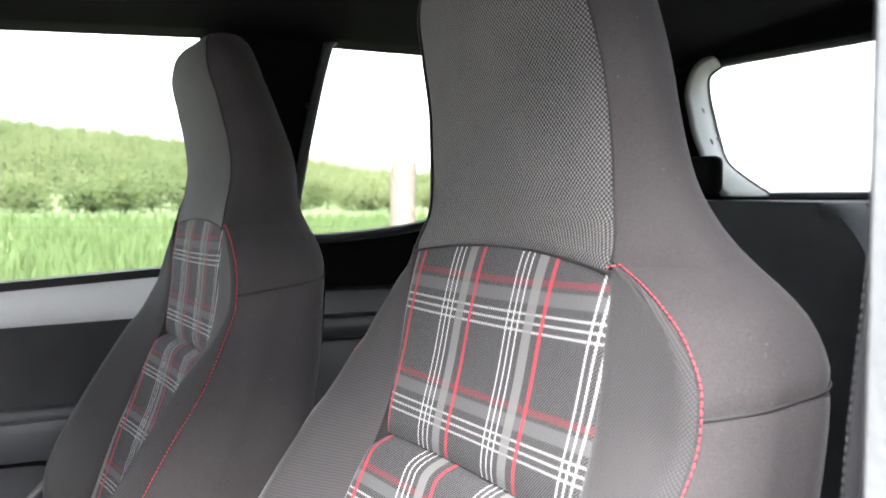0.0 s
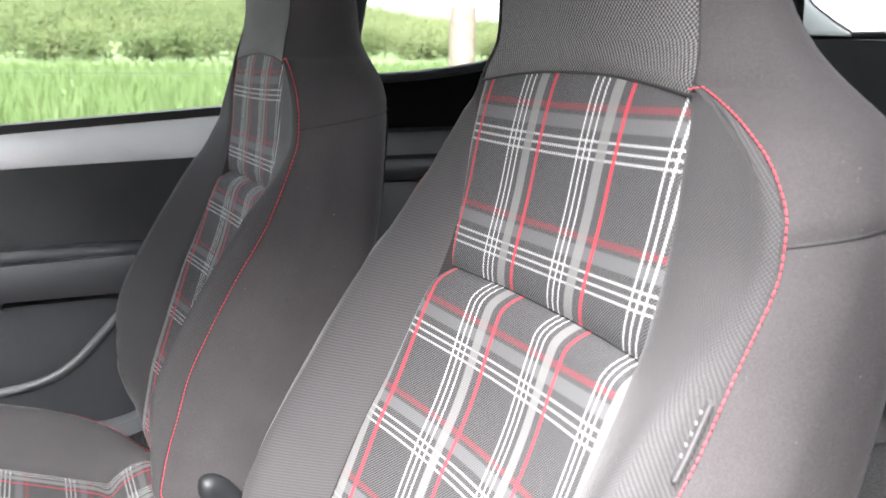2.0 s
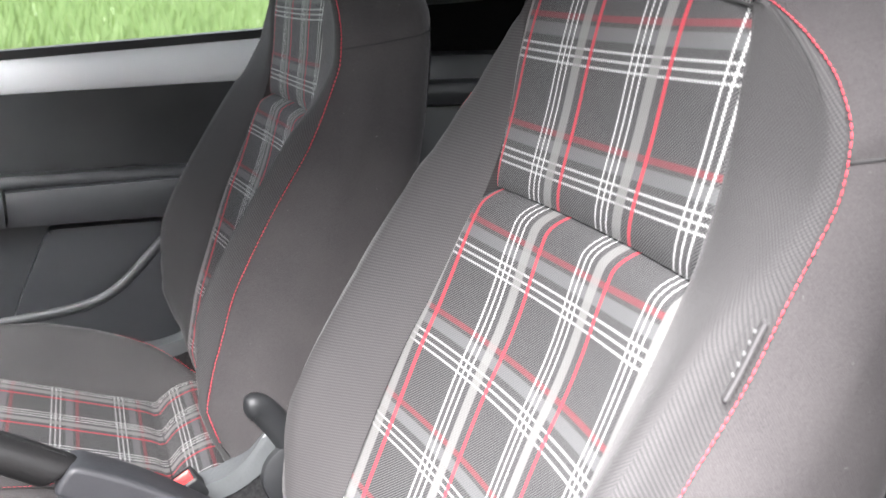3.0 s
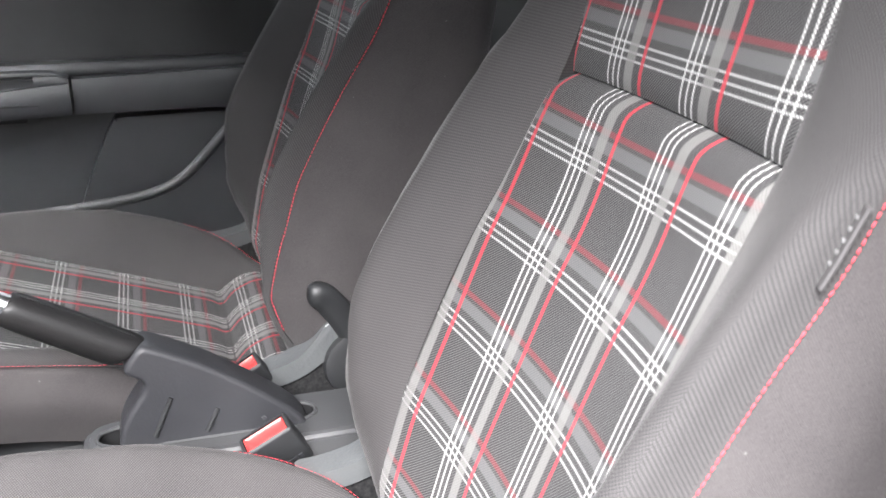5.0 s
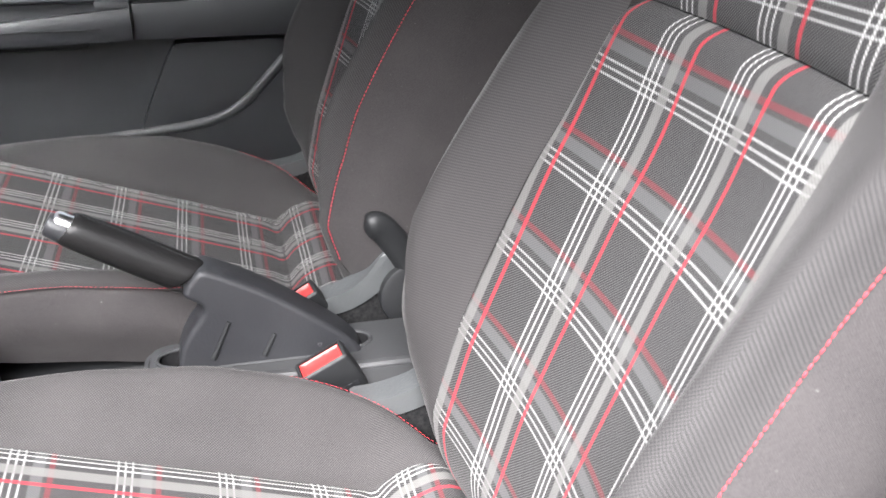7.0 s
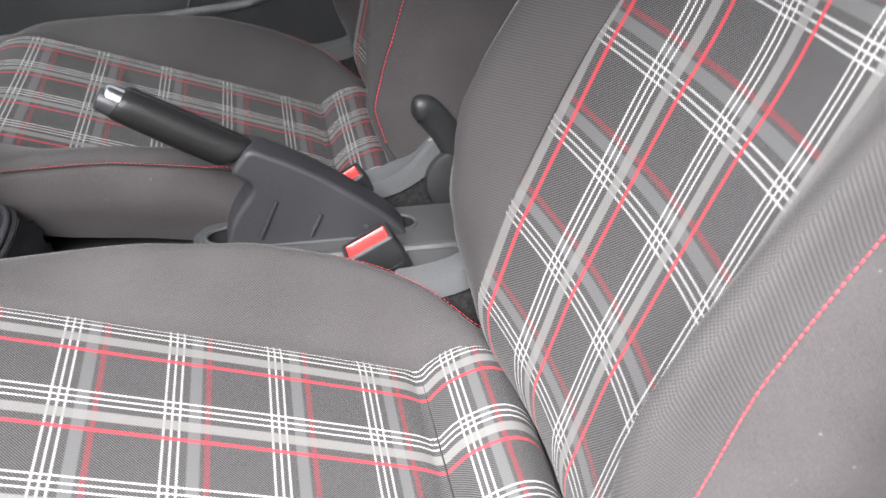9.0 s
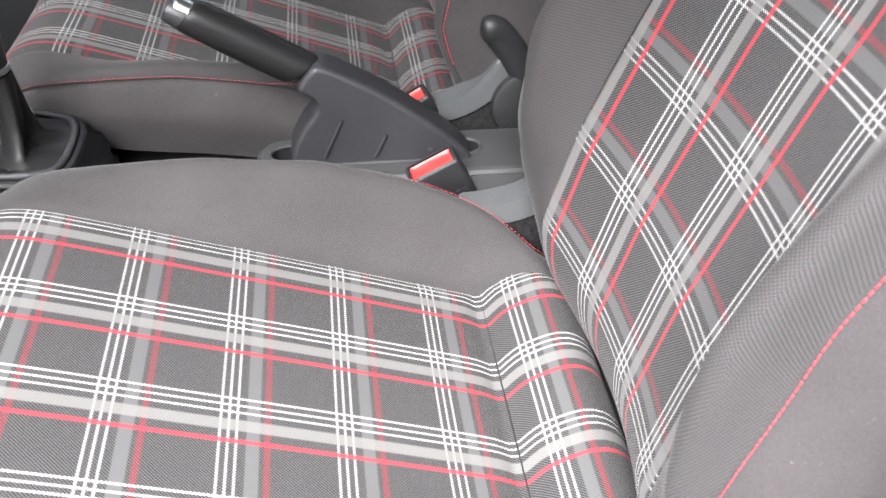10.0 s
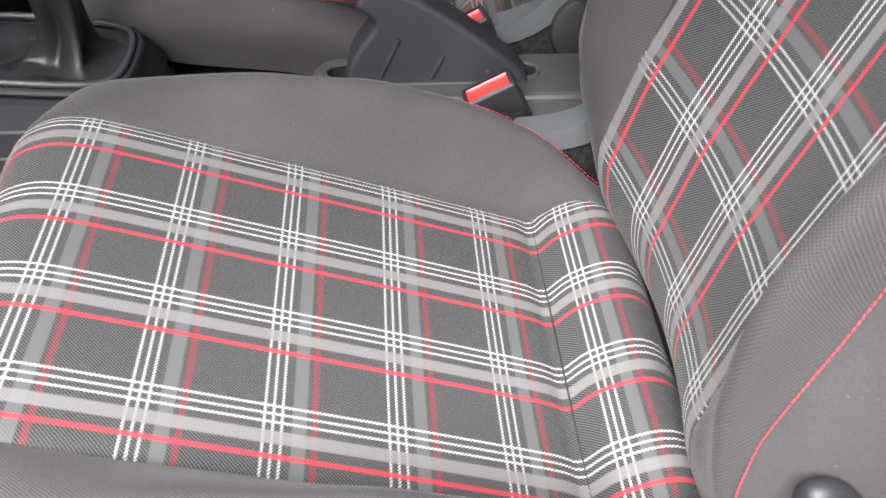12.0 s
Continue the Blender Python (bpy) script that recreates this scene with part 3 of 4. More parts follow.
        g = np.array([[(x, sign * y, h) for y, x, h in along3(cushion_section(a), 2, 4, np.unique(np.r_[EDGE, np.linspace(0, 1, 15)]))] for a in aa])
        sheet("cushion_side", tuck(g, 0.0035, 0.004, (0, 0, 1, 0), -sign), CLOTH, seat, "plain grey-brown cloth side", metres_uv(g))
        line = [(x, sign * (y + 0.001), h + 0.0008) for a in np.arange(0.02, arc[-1] - 0.10, 0.005) for y, x, h in along3(cushion_section(a), 0, 2, np.array([float(np.interp(a, (0.16, 0.32), (0.82, 1.0)))]))]
        stitches("red_stitching", line, 0.0050, 0.0038, 0.00044 if lean else 0.00028, THREAD_RED, seat, "row of red stitches")
        line = [(x, sign * (y + 0.0005), h) for a in np.arange(0.02, arc[-1], 0.006) for y, x, h in along3(cushion_section(a), 2, 4, np.array([0.0]))]
        part("piping", tube(line, 0.0014, 5), THREAD_DARK, seat)
    # base under the cushion and its runners
    part("seat_base", box(bmesh.new(), (-0.46, -0.20, 0.33), (0.12, 0.20, 0.475), 0.02), BLACK, seat, "black seat base")
    for y in (-0.17, 0.17):
        part("runner", box(bmesh.new(), (-0.50, y - 0.02, 0.30), (0.16, y + 0.02, 0.332), 0.004), GREYTRIM, seat, "steel seat runner")
    # hinge covers, brackets and the tilt lever at the foot of the backrest
    for sign in (-1, 1):
        y = 0.236 * sign
        upper = smooth_line([(-.058, .560), (-.03, .562), (.004, .571), (.028, .590), (.046, .614), (.062, .622)], 5)
        lower = smooth_line([(.074, .604), (.058, .588), (.040, .566), (.012, .549), (-.02, .541), (-.046, .543)], 5)
        drop = (0, -0.010 if sign > 0 else 0)
        part("hinge_bracket", prism(np.vstack([upper, lower]) + drop, y - 0.016, y + 0.016, "y", 0.004), GREYTRIM, seat, "grey plastic hinge bracket")
        part("hinge_plate", prism([(-.05, .545), (.0, .548), (.05, .575), (.09, .60), (.10, .50), (.02, .44), (-.05, .46)], y - 0.011, y + 0.010, "y", 0.003), CARPET, seat, "dark cloth hinge cover")
        part("hinge_cover", disc(bmesh.new(), (0.083, y + 0.008 * sign, 0.560), 0.043, 0.034, "Y", 32, 0.007), BLACK, seat, "round black hinge cover")
    # tilt lever on one side
    y, lx, lz = -0.252, *lever
    line = smooth_line([(0.025 + lx, y - .004, .650 + lz), (0.040 + lx, y - .002, .650 + lz), (0.056 + lx, y, .632 + lz), (0.072 + lx, y + .002, .606 + lz), (0.086 + lx, y + .004, .575 + lz)], 6)
    part("tilt_lever", tube(line, np.interp(np.linspace(0, 1, len(line)), (0, .03, .09, .18, .4, 1), (.004, .0105, .0145, .0165, .0165, .0175)), 16, 0.72, (0, 1, 0)), BLACK, seat, "black seat tilt lever")
    return seat


driver = make_seat("driver_seat", "sports seat in grey cloth with red tartan inserts", lever=(0.002, -0.024))
passenger = make_seat("passenger_seat", "sports seat in grey cloth with tartan inserts beside handbrake", 0.060, 0.018, deep=0.018)
passenger.location = (-0.040, 0.654, 0.007)

# small cloth tag sewn into the bolster seam beside the door
rows = []
for z in np.linspace(.922, .959, 8):
    y, x = along(back_section(z), 0, 2, np.array([.95]))[0]
    p, out, wide = np.array((x, -y, z)), np.array((-.45, -.89, 0)), np.array((.89, -.45, 0))
    rows.append([p - .0010 * wide - .002 * out, p - .0012 * wide + .0062 * out, p + .0007 * out * 10, p + .0012 * wide + .0062 * out, p + .0010 * wide - .002 * out])
g = np.array(rows)
n, m = g.shape[:2]
tag = add("airbag_tag", g.reshape(-1, 3), grid_faces(n, m, closed=True) + [tuple(range(m)), tuple(range((n - 1) * m, n * m))[::-1]], plain("grey_tag_cloth", (0.060, 0.057, 0.058), 0.8), driver, "small grey sewn-in tag", smooth=False)
bm = bmesh.new()
for k in range(5):
    c = g[2 + k][1] * 0.45 + g[2 + k][0] * 0.55 + (-.0008, 0, 0)
    box(bm, c - (.0003, .0009, .0010), c + (.0003, .0009, .0010))
part("print_bars", bm, PRINT, tag, "pale printed bars", False)

# ---- the car round them ----
MID = 0.327


def far_y(z):
    """The far side leans in above the belt line."""
    return 1.03 - 0.2 * max(0.0, z - 1.0)


def wall_strip(name, low, high, xs, depth, mat, parent, label="", inner=None, bulge=0.0, rows=7):
    """A moulded strip of side trim between two height lines, facing the cabin; low, high: functions of x."""
    g = []
    for t in np.linspace(0, 1, rows):
        row = []
        for x in xs:
            z = low(x) + (high(x) - low(x)) * t
            y = (inner(x, z) if inner else far_y(z)) - depth - bulge * math.sin(math.pi * t) ** 0.6
            row.append((x, y, z))
        g.append(row)
    g = np.array(g)
    back = g[::-1].copy()
    back[..., 1] = far_y(1.0) + 0.02
    loop = np.vstack([g, back])
    n, m = loop.shape[:2]
    faces = grid_faces(n, m)
    faces += [((n - 1) * m + j, (n - 1) * m + j + 1, j + 1, j) for j in range(m - 1)]
    faces += [tuple(i * m for i in range(n)), tuple(i * m + m - 1 for i in range(n))[::-1]]
    ob = add(name, loop.reshape(-1, 3), faces, mat, parent, label)
    ob.data.set_sharp_from_angle(angle=radians(40))
    return ob


belt = lambda x: 1.018 + 0.07 * x
door = thing("passenger_door", "closed passenger door with black trim and bare white metal", "car door")
xs = np.linspace(-0.95, 0.235, 40)
wall_strip("white_metal_strip", lambda x: 0.944 + 0.03 * x, lambda x: belt(x) - 0.008, xs, 0.008, WHITE, door, "bare white painted door metal", bulge=0.012, rows=9)
wall_strip("window_seal", lambda x: belt(x) - 0.010, lambda x: belt(x) + 0.004, xs, 0.012, RUBBER, door, "black rubber window seal")
wall_strip("upper_trim", lambda x: 0.817, lambda x: 0.947 + 0.03 * x, xs, 0.016, SHADETRIM, door, "black door trim", rows=5)
wall_strip("armrest_ledge", lambda x: 0.797, lambda x: 0.819, xs, 0.045, TRIM, door, bulge=0.005)
wall_strip("armrest_band", lambda x: 0.7455, lambda x: 0.799 + 0.025 * (x + .27), np.linspace(-0.270, 0.235, 24), 0.070, TRIM, door, "black armrest band", bulge=0.004)
wall_strip("lower_trim", lambda x: 0.36, lambda x: 0.750, xs, 0.012, TRIM, door, "black lower door trim", rows=4)
# pull handle ahead of the band: face, hollow and rim
wall_strip("pull_handle", lambda x: 0.7475 + 0.03 * (x + .291), lambda x: 0.793 + 0.085 * (x + .301), np.linspace(-0.72, -0.273, 24), 0.083, CHARCOAL, door, "charcoal pull handle", bulge=0.005)
wall_strip("handle_cup", lambda x: 0.780 + 0.085 * (x + .301), lambda x: 0.803, np.linspace(-0.72, -0.300, 16), 0.074, TRIM, door, "hollow behind the handle", bulge=-0.004)
wall_strip("handle_end", lambda x: 0.786 + 0.05 * (x + .301), lambda x: 0.806 - 6.0 * max(0, x + .300) ** 2, np.linspace(-0.322, -0.274, 8), 0.074, CHARCOAL, door, bulge=0.004)
wall_strip("handle_rim", lambda x: 0.803 - 8.0 * max(0, x + .310) ** 2, lambda x: 0.812 - 8.0 * max(0, x + .310) ** 2, np.linspace(-0.72, -0.275, 24), 0.066, TRIM, door, bulge=0.003)
part("handle_groove", box(bmesh.new(), (-0.62, 0.9390, 0.7655), (-0.318, 0.9420, 0.7675)), RUBBER, door)
part("handle_underside", box(bmesh.new(), (-0.66, 0.966, 0.733), (-0.338, 1.02, 0.750), 0.006), RUBBER, door)
# raised panel and map pocket below the armrest
raised = smooth_line([(-.292, .560), (-.281, .59), (-.257, .648), (-.221, .722), (-.207, .731), (-.15, .732), (-.05, .732), (-.03, .722), (-.02, .70), (.0, .56)], 4)
part("raised_panel", prism(raised, 0.984, 1.02, "y", 0.008, 4), TRIM, door, "raised black door panel")
lip = smooth_line([(-.80, .545), (-.60, .562), (-.45, .580), (-.34, .591), (-.21, .604), (-.155, .616), (-.125, .632), (-.10, .653), (-.072, .682), (-.042, .712), (-.01, .732), (.03, .742)], 6)
part("pocket_lip", tube([(x, 0.962, z) for x, z in lip], 0.0085, 10, 0.8, (0, 1, 0)), CONSOLE, door, "rounded map pocket lip")
pocket = [(-.80, .36)] + [(x, z - 0.004) for x, z in lip] + [(.20, .742), (.20, .36)]
part("map_pocket", prism(pocket, 0.960, 0.974, "y", 0.003), TRIM, door, "black map pocket")
# window of the door


def pane(name, outline, parent):
    bm = prism([(x, z) for x, z in outline], 0.0, 0.004, "y")
    for v in bm.verts:
        v.co.y += far_y(v.co.z) - 0.004
    ob = part(name, bm, GLASS, parent, "clear side window glass", False)
    ob.visible_shadow = False
    return ob


pane("window_pane", [(-.95, .97), (.23, 1.035), (.215, 1.39), (-.95, 1.39)], door)

side = thing("far_side_frame", "black trimmed car side with pillar and rear quarter window", "car body", kind="structure")


def side_slab(name, outline, depth, mat, label="", hole=None, thick=0.03, bevel=0.0):
    """A slab of side wall that leans in with the side; outline in (x, z), with an optional opening of as many points."""
    bm = bmesh.new()
    if hole is None:
        bm.free()
        bm = prism(outline, 0.0, thick, "y", bevel)
    else:
        loops = [[[bm.verts.new((x, y, z)) for x, z in line] for line in (outline, hole)] for y in (0.0, thick)]
        n = len(outline)
        for k in range(n):
            q = (k + 1) % n
            for lay in loops:
                bm.faces.new((lay[0][k], lay[0][q], lay[1][q], lay[1][k]))
            for ring in (0, 1):
                bm.faces.new((loops[0][ring][k], loops[0][ring][q], loops[1][ring][q], loops[1][ring][k]))
    for v in bm.verts:
        v.co.y += far_y(v.co.z) - depth
    return part(name, bm, mat, side, label)


quarter = [(.352, 1.084), (.356, 1.13), (.374, 1.27), (.392, 1.375), (.404, 1.412), (.440, 1.428), (.60, 1.424), (.80, 1.385), (.90, 1.37), (.93, 1.33), (.90, 1.24), (.80, 1.180), (.70, 1.130), (.60, 1.100), (.50, 1.085), (.40, 1.078)]
outer = [(.22, .98), (.21, 1.1), (.21, 1.25), (.205, 1.36), (.205, 1.47), (.45, 1.47), (.60, 1.47), (.82, 1.47), (1.15, 1.47), (1.25, 1.33), (1.25, 1.22), (1.25, 1.05), (.9, .98), (.60, .98), (.48, .98), (.32, .98)]
side_slab("quarter_frame", smooth_line(outer, 3, True), 0.018, HEADLINER, "black trimmed quarter frame", smooth_line(quarter, 3, True), 0.045)
rim = smooth_line(quarter, 4, True)
part("window_ledge", tube([(x, far_y(z) - 0.022, z) for x, z in np.vstack([rim, rim[:1]])], 0.009, 8), TRIM, side, "rounded black window ledge")
bm = prism([(.36, 1.06), (.95, 1.06), (.95, 1.42), (.36, 1.42)], 0.0, 0.004, "y")
for v in bm.verts:
    v.co.y += far_y(v.co.z) + 0.012
glass = part("quarter_pane", bm, GLASS, side, "clear quarter window glass", False)
glass.visible_shadow = False
part("lower_quarter_trim", box(bmesh.new(), (.236, .985, .28), (1.25, 1.04, .99), 0.02), TRIM, side, "black rear side trim")
part("quarter_ledge", box(bmesh.new(), (.236, .955, .90), (1.25, 1.0, .945), 0.015), TRIM, side)
part("window_latch", box(bmesh.new(), (.366, .945, 1.300), (.388, .958, 1.309), 0.003), BLACK, side, "small black window latch")
part("belt_guide", box(bmesh.new(), (.322, .935, 1.185), (.334, .950, 1.212), 0.004), CHARCOAL, side, "grey belt guide")
belt_strip = smooth_line([(.328, .945, 1.19), (.33, .935, 1.0), (.31, .93, .75), (.26, .93, .5)], 8)
part("far_belt", tube(belt_strip, 0.022, 6, 0.06, (0, 1, 0)), WEB, side, "dark belt webbing")

roof = tagged(add("ceiling", *(lambda g: (g.reshape(-1, 3), grid_faces(*g.shape[:2])))(np.array([[(x, y, 1.425 + 0.055 * (1 - ((y - MID) / 0.62) ** 2) - 0.03 * max(0, x - .7) ** 2 - 0.10 * max(0, -x - .45) ** 2 - 0.04 * max(0, .2 - x)) for y in np.linspace(-.305, .955, 25)] for x in np.linspace(-.62, 1.16, 30)])), HEADLINER), "black cloth headliner", "ceiling", kind="structure")
solid = roof.modifiers.new("thick", "SOLIDIFY")
solid.thickness, solid.offset = 0.02, 1
skin = tagged(add("roof_skin", *(lambda g: (g.reshape(-1, 3), grid_faces(*g.shape[:2])))(np.array([[(x, y, 1.455 + 0.06 * (1 - ((y - MID) / 0.66) ** 2) - 0.03 * max(0, x - .7) ** 2 - 0.10 * max(0, -x - .45) ** 2) for y in np.linspace(-.35, 1.0, 25)] for x in np.linspace(-.66, 1.22, 30)])), WHITE), "white painted car roof", "car roof", kind="structure")
solid = skin.modifiers.new("thick", "SOLIDIFY")
solid.thickness, solid.offset = 0.012, 1
for y0, y1, nick in ((-.36, -.30, "near_roof_rail"), (.945, 1.0, "far_roof_rail")):
    tagged(part(nick, box(bmesh.new(), (-.64, y0, 1.418 if y0 > 0 else 1.385), (1.2, y1, 1.462), 0.016, 3), HEADLINER), "black trimmed roof rail", "roof rail", kind="structure")

# tailgate: white frame, glass, dark lower trim
gate = thing("tailgate", "closed tailgate with white frame and large rear window", "tailgate")


def gate_point(y, z):
    return (1.215 - 0.28 * (z - 1.155), y, z)


half = [(0.0, 1.412), (.20, 1.411), (.38, 1.409), (.50, 1.407), (.545, 1.400), (.565, 1.376), (.570, 1.345), (.570, 1.311), (.560, 1.244), (.545, 1.210), (.50, 1.170), (.44, 1.135), (0.0, 1.12)]
line = [(MID + y, z) for y, z in half] + [(MID - y, z) for y, z in half[-2:0:-1]]
grow = [(MID + (y - MID) * (1.135 if z > 1.2 else 1.09), 1.25 + (z - 1.25) * 1.16) for y, z in line]
bm = bmesh.new()
loops = [[[bm.verts.new(Vector(gate_point(y, z)) + Vector((dx, 0, 0))) for y, z in pts] for pts in (grow, line)] for dx in (0.0, 0.03)]
for k in range(len(line)):
    q = (k + 1) % len(line)
    for lay in loops:
        bm.faces.new((lay[0][k], lay[0][q], lay[1][q], lay[1][k]))
    for r in (0, 1):
        bm.faces.new((loops[0][r][k], loops[0][r][q], loops[1][r][q], loops[1][r][k]))
part("gate_frame", bm, HEADLINER, gate, "black window frame")
bm = bmesh.new()
vs = [[bm.verts.new(Vector(gate_point(y, z)) + Vector((dx, 0, 0))) for y, z in grow] for dx in (0.031, 0.035)]
bm.faces.new(vs[0]), bm.faces.new(vs[1])
for k in range(len(grow)):
    bm.faces.new((vs[0][k], vs[0][(k + 1) % len(grow)], vs[1][(k + 1) % len(grow)], vs[1][k]))
rear_glass = part("rear_pane", bm, GLASS, gate, "clear rear window glass", False)
rear_glass.visible_shadow = False
part("gate_trim", box(bmesh.new(), (1.17, -.30, .45), (1.235, .95, 1.150), 0.02), TRIM, gate, "black tailgate trim")
part("lower_seal", tube([gate_point(y, 1.155) for y in np.linspace(-.28, .93, 12)], 0.010, 8), RUBBER, gate)
rim = [gate_point(y, z) for y, z in smooth_line(line, 3, True)]
part("glass_seal", tube([(x - .002, y, z) for x, y, z in rim + rim[:1]], 0.0045, 6), RUBBER, gate, "dark glass seal")
part("header_trim", box(bmesh.new(), (1.10, -.30, 1.405), (1.17, .95, 1.47), 0.012), HEADLINER, gate, "black header trim")
jamb = [((1.06, .735, 1.408), (1.146, .803, 1.407)), ((1.06, .763, 1.404), (1.149, .838, 1.394)), ((1.06, .790, 1.385), (1.152, .848, 1.376)), ((1.06, .803, 1.350), (1.162, .853, 1.345)),
        ((1.06, .796, 1.320), (1.173, .853, 1.311)), ((1.06, .779, 1.270), (1.184, .849, 1.270)), ((1.06, .758, 1.232), (1.196, .836, 1.222)), ((1.06, .733, 1.190), (1.206, .788, 1.186)), ((1.06, .700, 1.156), (1.214, .735, 1.157))]
g = np.array([smooth_line([pair[k] for pair in jamb], 4) for k in (0, 1)])
g = np.stack([g[0] + (g[1] - g[0]) * t - np.array((0, .006 * math.sin(math.pi * t), 0)) for t in np.linspace(0, 1, 7)])
body_jamb = sheet("body_jamb", g, DIM_WHITE, gate, "white body jamb in dimmed paint")
solid = body_jamb.modifiers.new("thick", "SOLIDIFY")
solid.thickness, solid.offset = 0.004, 0
part("jamb_seal", tube(g[-1] + np.array((.004, 0, 0)), 0.0045, 6), RUBBER, gate, "dark rubber jamb seal")
for x, y, z in ((1.112, .823, 1.318), (1.125, .811, 1.258)):
    part("jamb_plug", disc(bmesh.new(), (x, y, z), 0.008, 0.012, "Y", 14), RUBBER, gate, "small dark plug")
part("jamb_lead", tube([(1.125, .811, 1.258), (1.15, .828, 1.266), (1.185, .846, 1.272)], 0.003, 6), RUBBER, gate, "thin dark lead")
part("stop_bracket", box(bmesh.new(), (1.02, .685, 1.160), (1.055, .765, 1.228), 0.014, 3), HEADLINER, gate, "black plastic bracket")

# rear bench: two separate backs, and the cushion
for y0, y1, x0, top, nick in ((-.20, .305, .93, 1.135, "driver"), (.335, .90, 1.02, 1.146, "passenger")):
    bench = thing("rear_seat", "dark cloth rear seat behind the front seats", "rear seat", "rear seats")
    w = y1 - y0
    shape = [(y0, .60), (y0, .95), (y0 + .02, 1.06), (y0 + .09, top - .01), (y0 + .17, top), (y1 - .17, top), (y1 - .10, top - .02), (y1 - .045, 1.06), (y1 - .012, .95), (y1, .80), (y1, .60)]
    part("rear_backrest", prism(smooth_line(shape, 4), x0, x0 + .11, "x", 0.022, 3), plastic("rear_seat_cloth", (0.030, 0.032, 0.034), (0.042, 0.044, 0.046), 0.85, 700, 0.4), bench, "dark rear backrest")
    part("rear_cushion", box(bmesh.new(), (x0 - .42, y0, .42), (x0 + .04, y1, .62), 0.04, 3), CARPET, bench, "dark rear cushion")

# floor, sill, bulkhead, dashboard, windscreen
tagged(part("floor", box(bmesh.new(), (-1.25, -.40, .24), (1.25, 1.05, .30), 0.0), CARPET, smooth=False), "dark carpeted car floor", "floor", kind="structure")
tagged(part("door_sill", box(bmesh.new(), (-1.0, -.49, .20), (1.25, -.40, .40), 0.02, 3), WHITE), "white painted door sill", "door sill", kind="structure")
tagged(part("bulkhead", box(bmesh.new(), (-1.30, -.42, .24), (-1.25, 1.06, .95), 0.01), CARPET), "dark front bulkhead", "bulkhead", kind="structure")
dash = thing("dashboard", "black plastic dashboard under the windscreen", "dashboard")
shape = smooth_line([(-1.25, .98), (-1.05, 1.0), (-.86, .985), (-.80, .93), (-.79, .84), (-.83, .76), (-.90, .70), (-1.25, .70)], 5)
part("dash_body", prism(shape, -.38, 1.0, "y", 0.012), TRIM, dash, "black moulded dash")
for z in (.735, .775):
    part("dash_ledge", box(bmesh.new(), (-.86, .55, z), (-.80, .98, z + .012), 0.004), BLACK, dash)
screen = thing("windscreen", "raked windscreen in black frame", "windscreen")
bm = bmesh.new()
vs = [bm.verts.new(p) for p in ((-1.22, -.30, .99), (-1.22, .95, .99), (-.64, .90, 1.41), (-.64, -.25, 1.41))]
bm.faces.new(vs)
bmesh.ops.solidify(bm, geom=bm.faces[:], thickness=0.005)
part("screen_pane", bm, DIM_GLASS, screen, "windscreen glass darkened to cut front light", False)
for y in (-.33, .985):
    part("screen_pillar", tube([(-1.24, y, .97), (-.95, y - .02 * (1 if y > 0 else -1), 1.22), (-.63, y - .05 * (1 if y > 0 else -1), 1.42)], 0.035, 10), HEADLINER, screen, "black windscreen pillar")
tagged(part("far_front_panel", box(bmesh.new(), (-1.27, .985, .28), (-.95, 1.04, .99), 0.02), TRIM), "black footwell side panel", "side panel", kind="structure")
tagged(part("far_sill", box(bmesh.new(), (-1.0, 1.0, .22), (1.25, 1.06, .37), 0.01), TRIM), "black trimmed far sill", "sill", kind="structure")

# door pillar and belt beside the driver
pillar = thing("door_pillar", "grey door pillar beside the driver seat", "pillar", kind="structure")
post = [(.090, -.402), (.098, -.394), (.20, -.372), (.27, -.372), (.29, -.40), (.29, -.48), (.12, -.49), (.100, -.46)]
bm = prism(post, .36, 1.42, "z", 0.004)
part("pillar_trim", bm, GREYTRIM, pillar, "grey plastic pillar trim")
near = thing("near_side_panel", "black rear side panel on the driver side", "side panel", kind="structure")
part("panel", box(bmesh.new(), (.28, -.44, .28), (1.25, -.38, 1.05), 0.02), TRIM, near, "black side trim")
part("upper_frame", prism([(.9, 1.03), (1.25, 1.03), (1.2, 1.44), (1.0, 1.44), (.95, 1.2)], -.36, -.32, "y", 0.008), HEADLINER, near)
belt_thing = thing("seat_belt", "dark seat belt webbing hanging beside driver seat", "seat belt")
run = smooth_line([(.215, -.356, 1.36), (.204, -.345, 1.25), (.196, -.335, 1.10), (.189, -.333, 1.0), (.19, -.336, .85), (.175, -.345, .65), (.165, -.36, .45)], 10)
strip = []
for p in run:
    strip.append([p + (-.024, .003, 0), p + (-.012, .0045, 0), p + (.0, .005, 0), p + (.024, .003, 0), p + (.024, .0015, 0), p + (.0, .0035, 0), p + (-.024, .0015, 0)])
g = np.array(strip)
webbing = add("webbing", g.reshape(-1, 3), grid_faces(*g.shape[:2], closed=True), WEB, belt_thing, "dark woven webbing")
stitches("edge_thread", [p + (-.0235, .0042, 0) for p in run], 0.0042, 0.0028, 0.0004, THREAD_GREY, belt_thing, "pale edge thread")
part("belt_anchor", box(bmesh.new(), (.205, -.372, 1.34), (.245, -.345, 1.385), 0.008), BLACK, belt_thing, "black belt anchor")
part("lower_anchor", box(bmesh.new(), (.150, -.385, .42), (.185, -.35, .47), 0.006), GREYTRIM, belt_thing, "grey lower anchor")

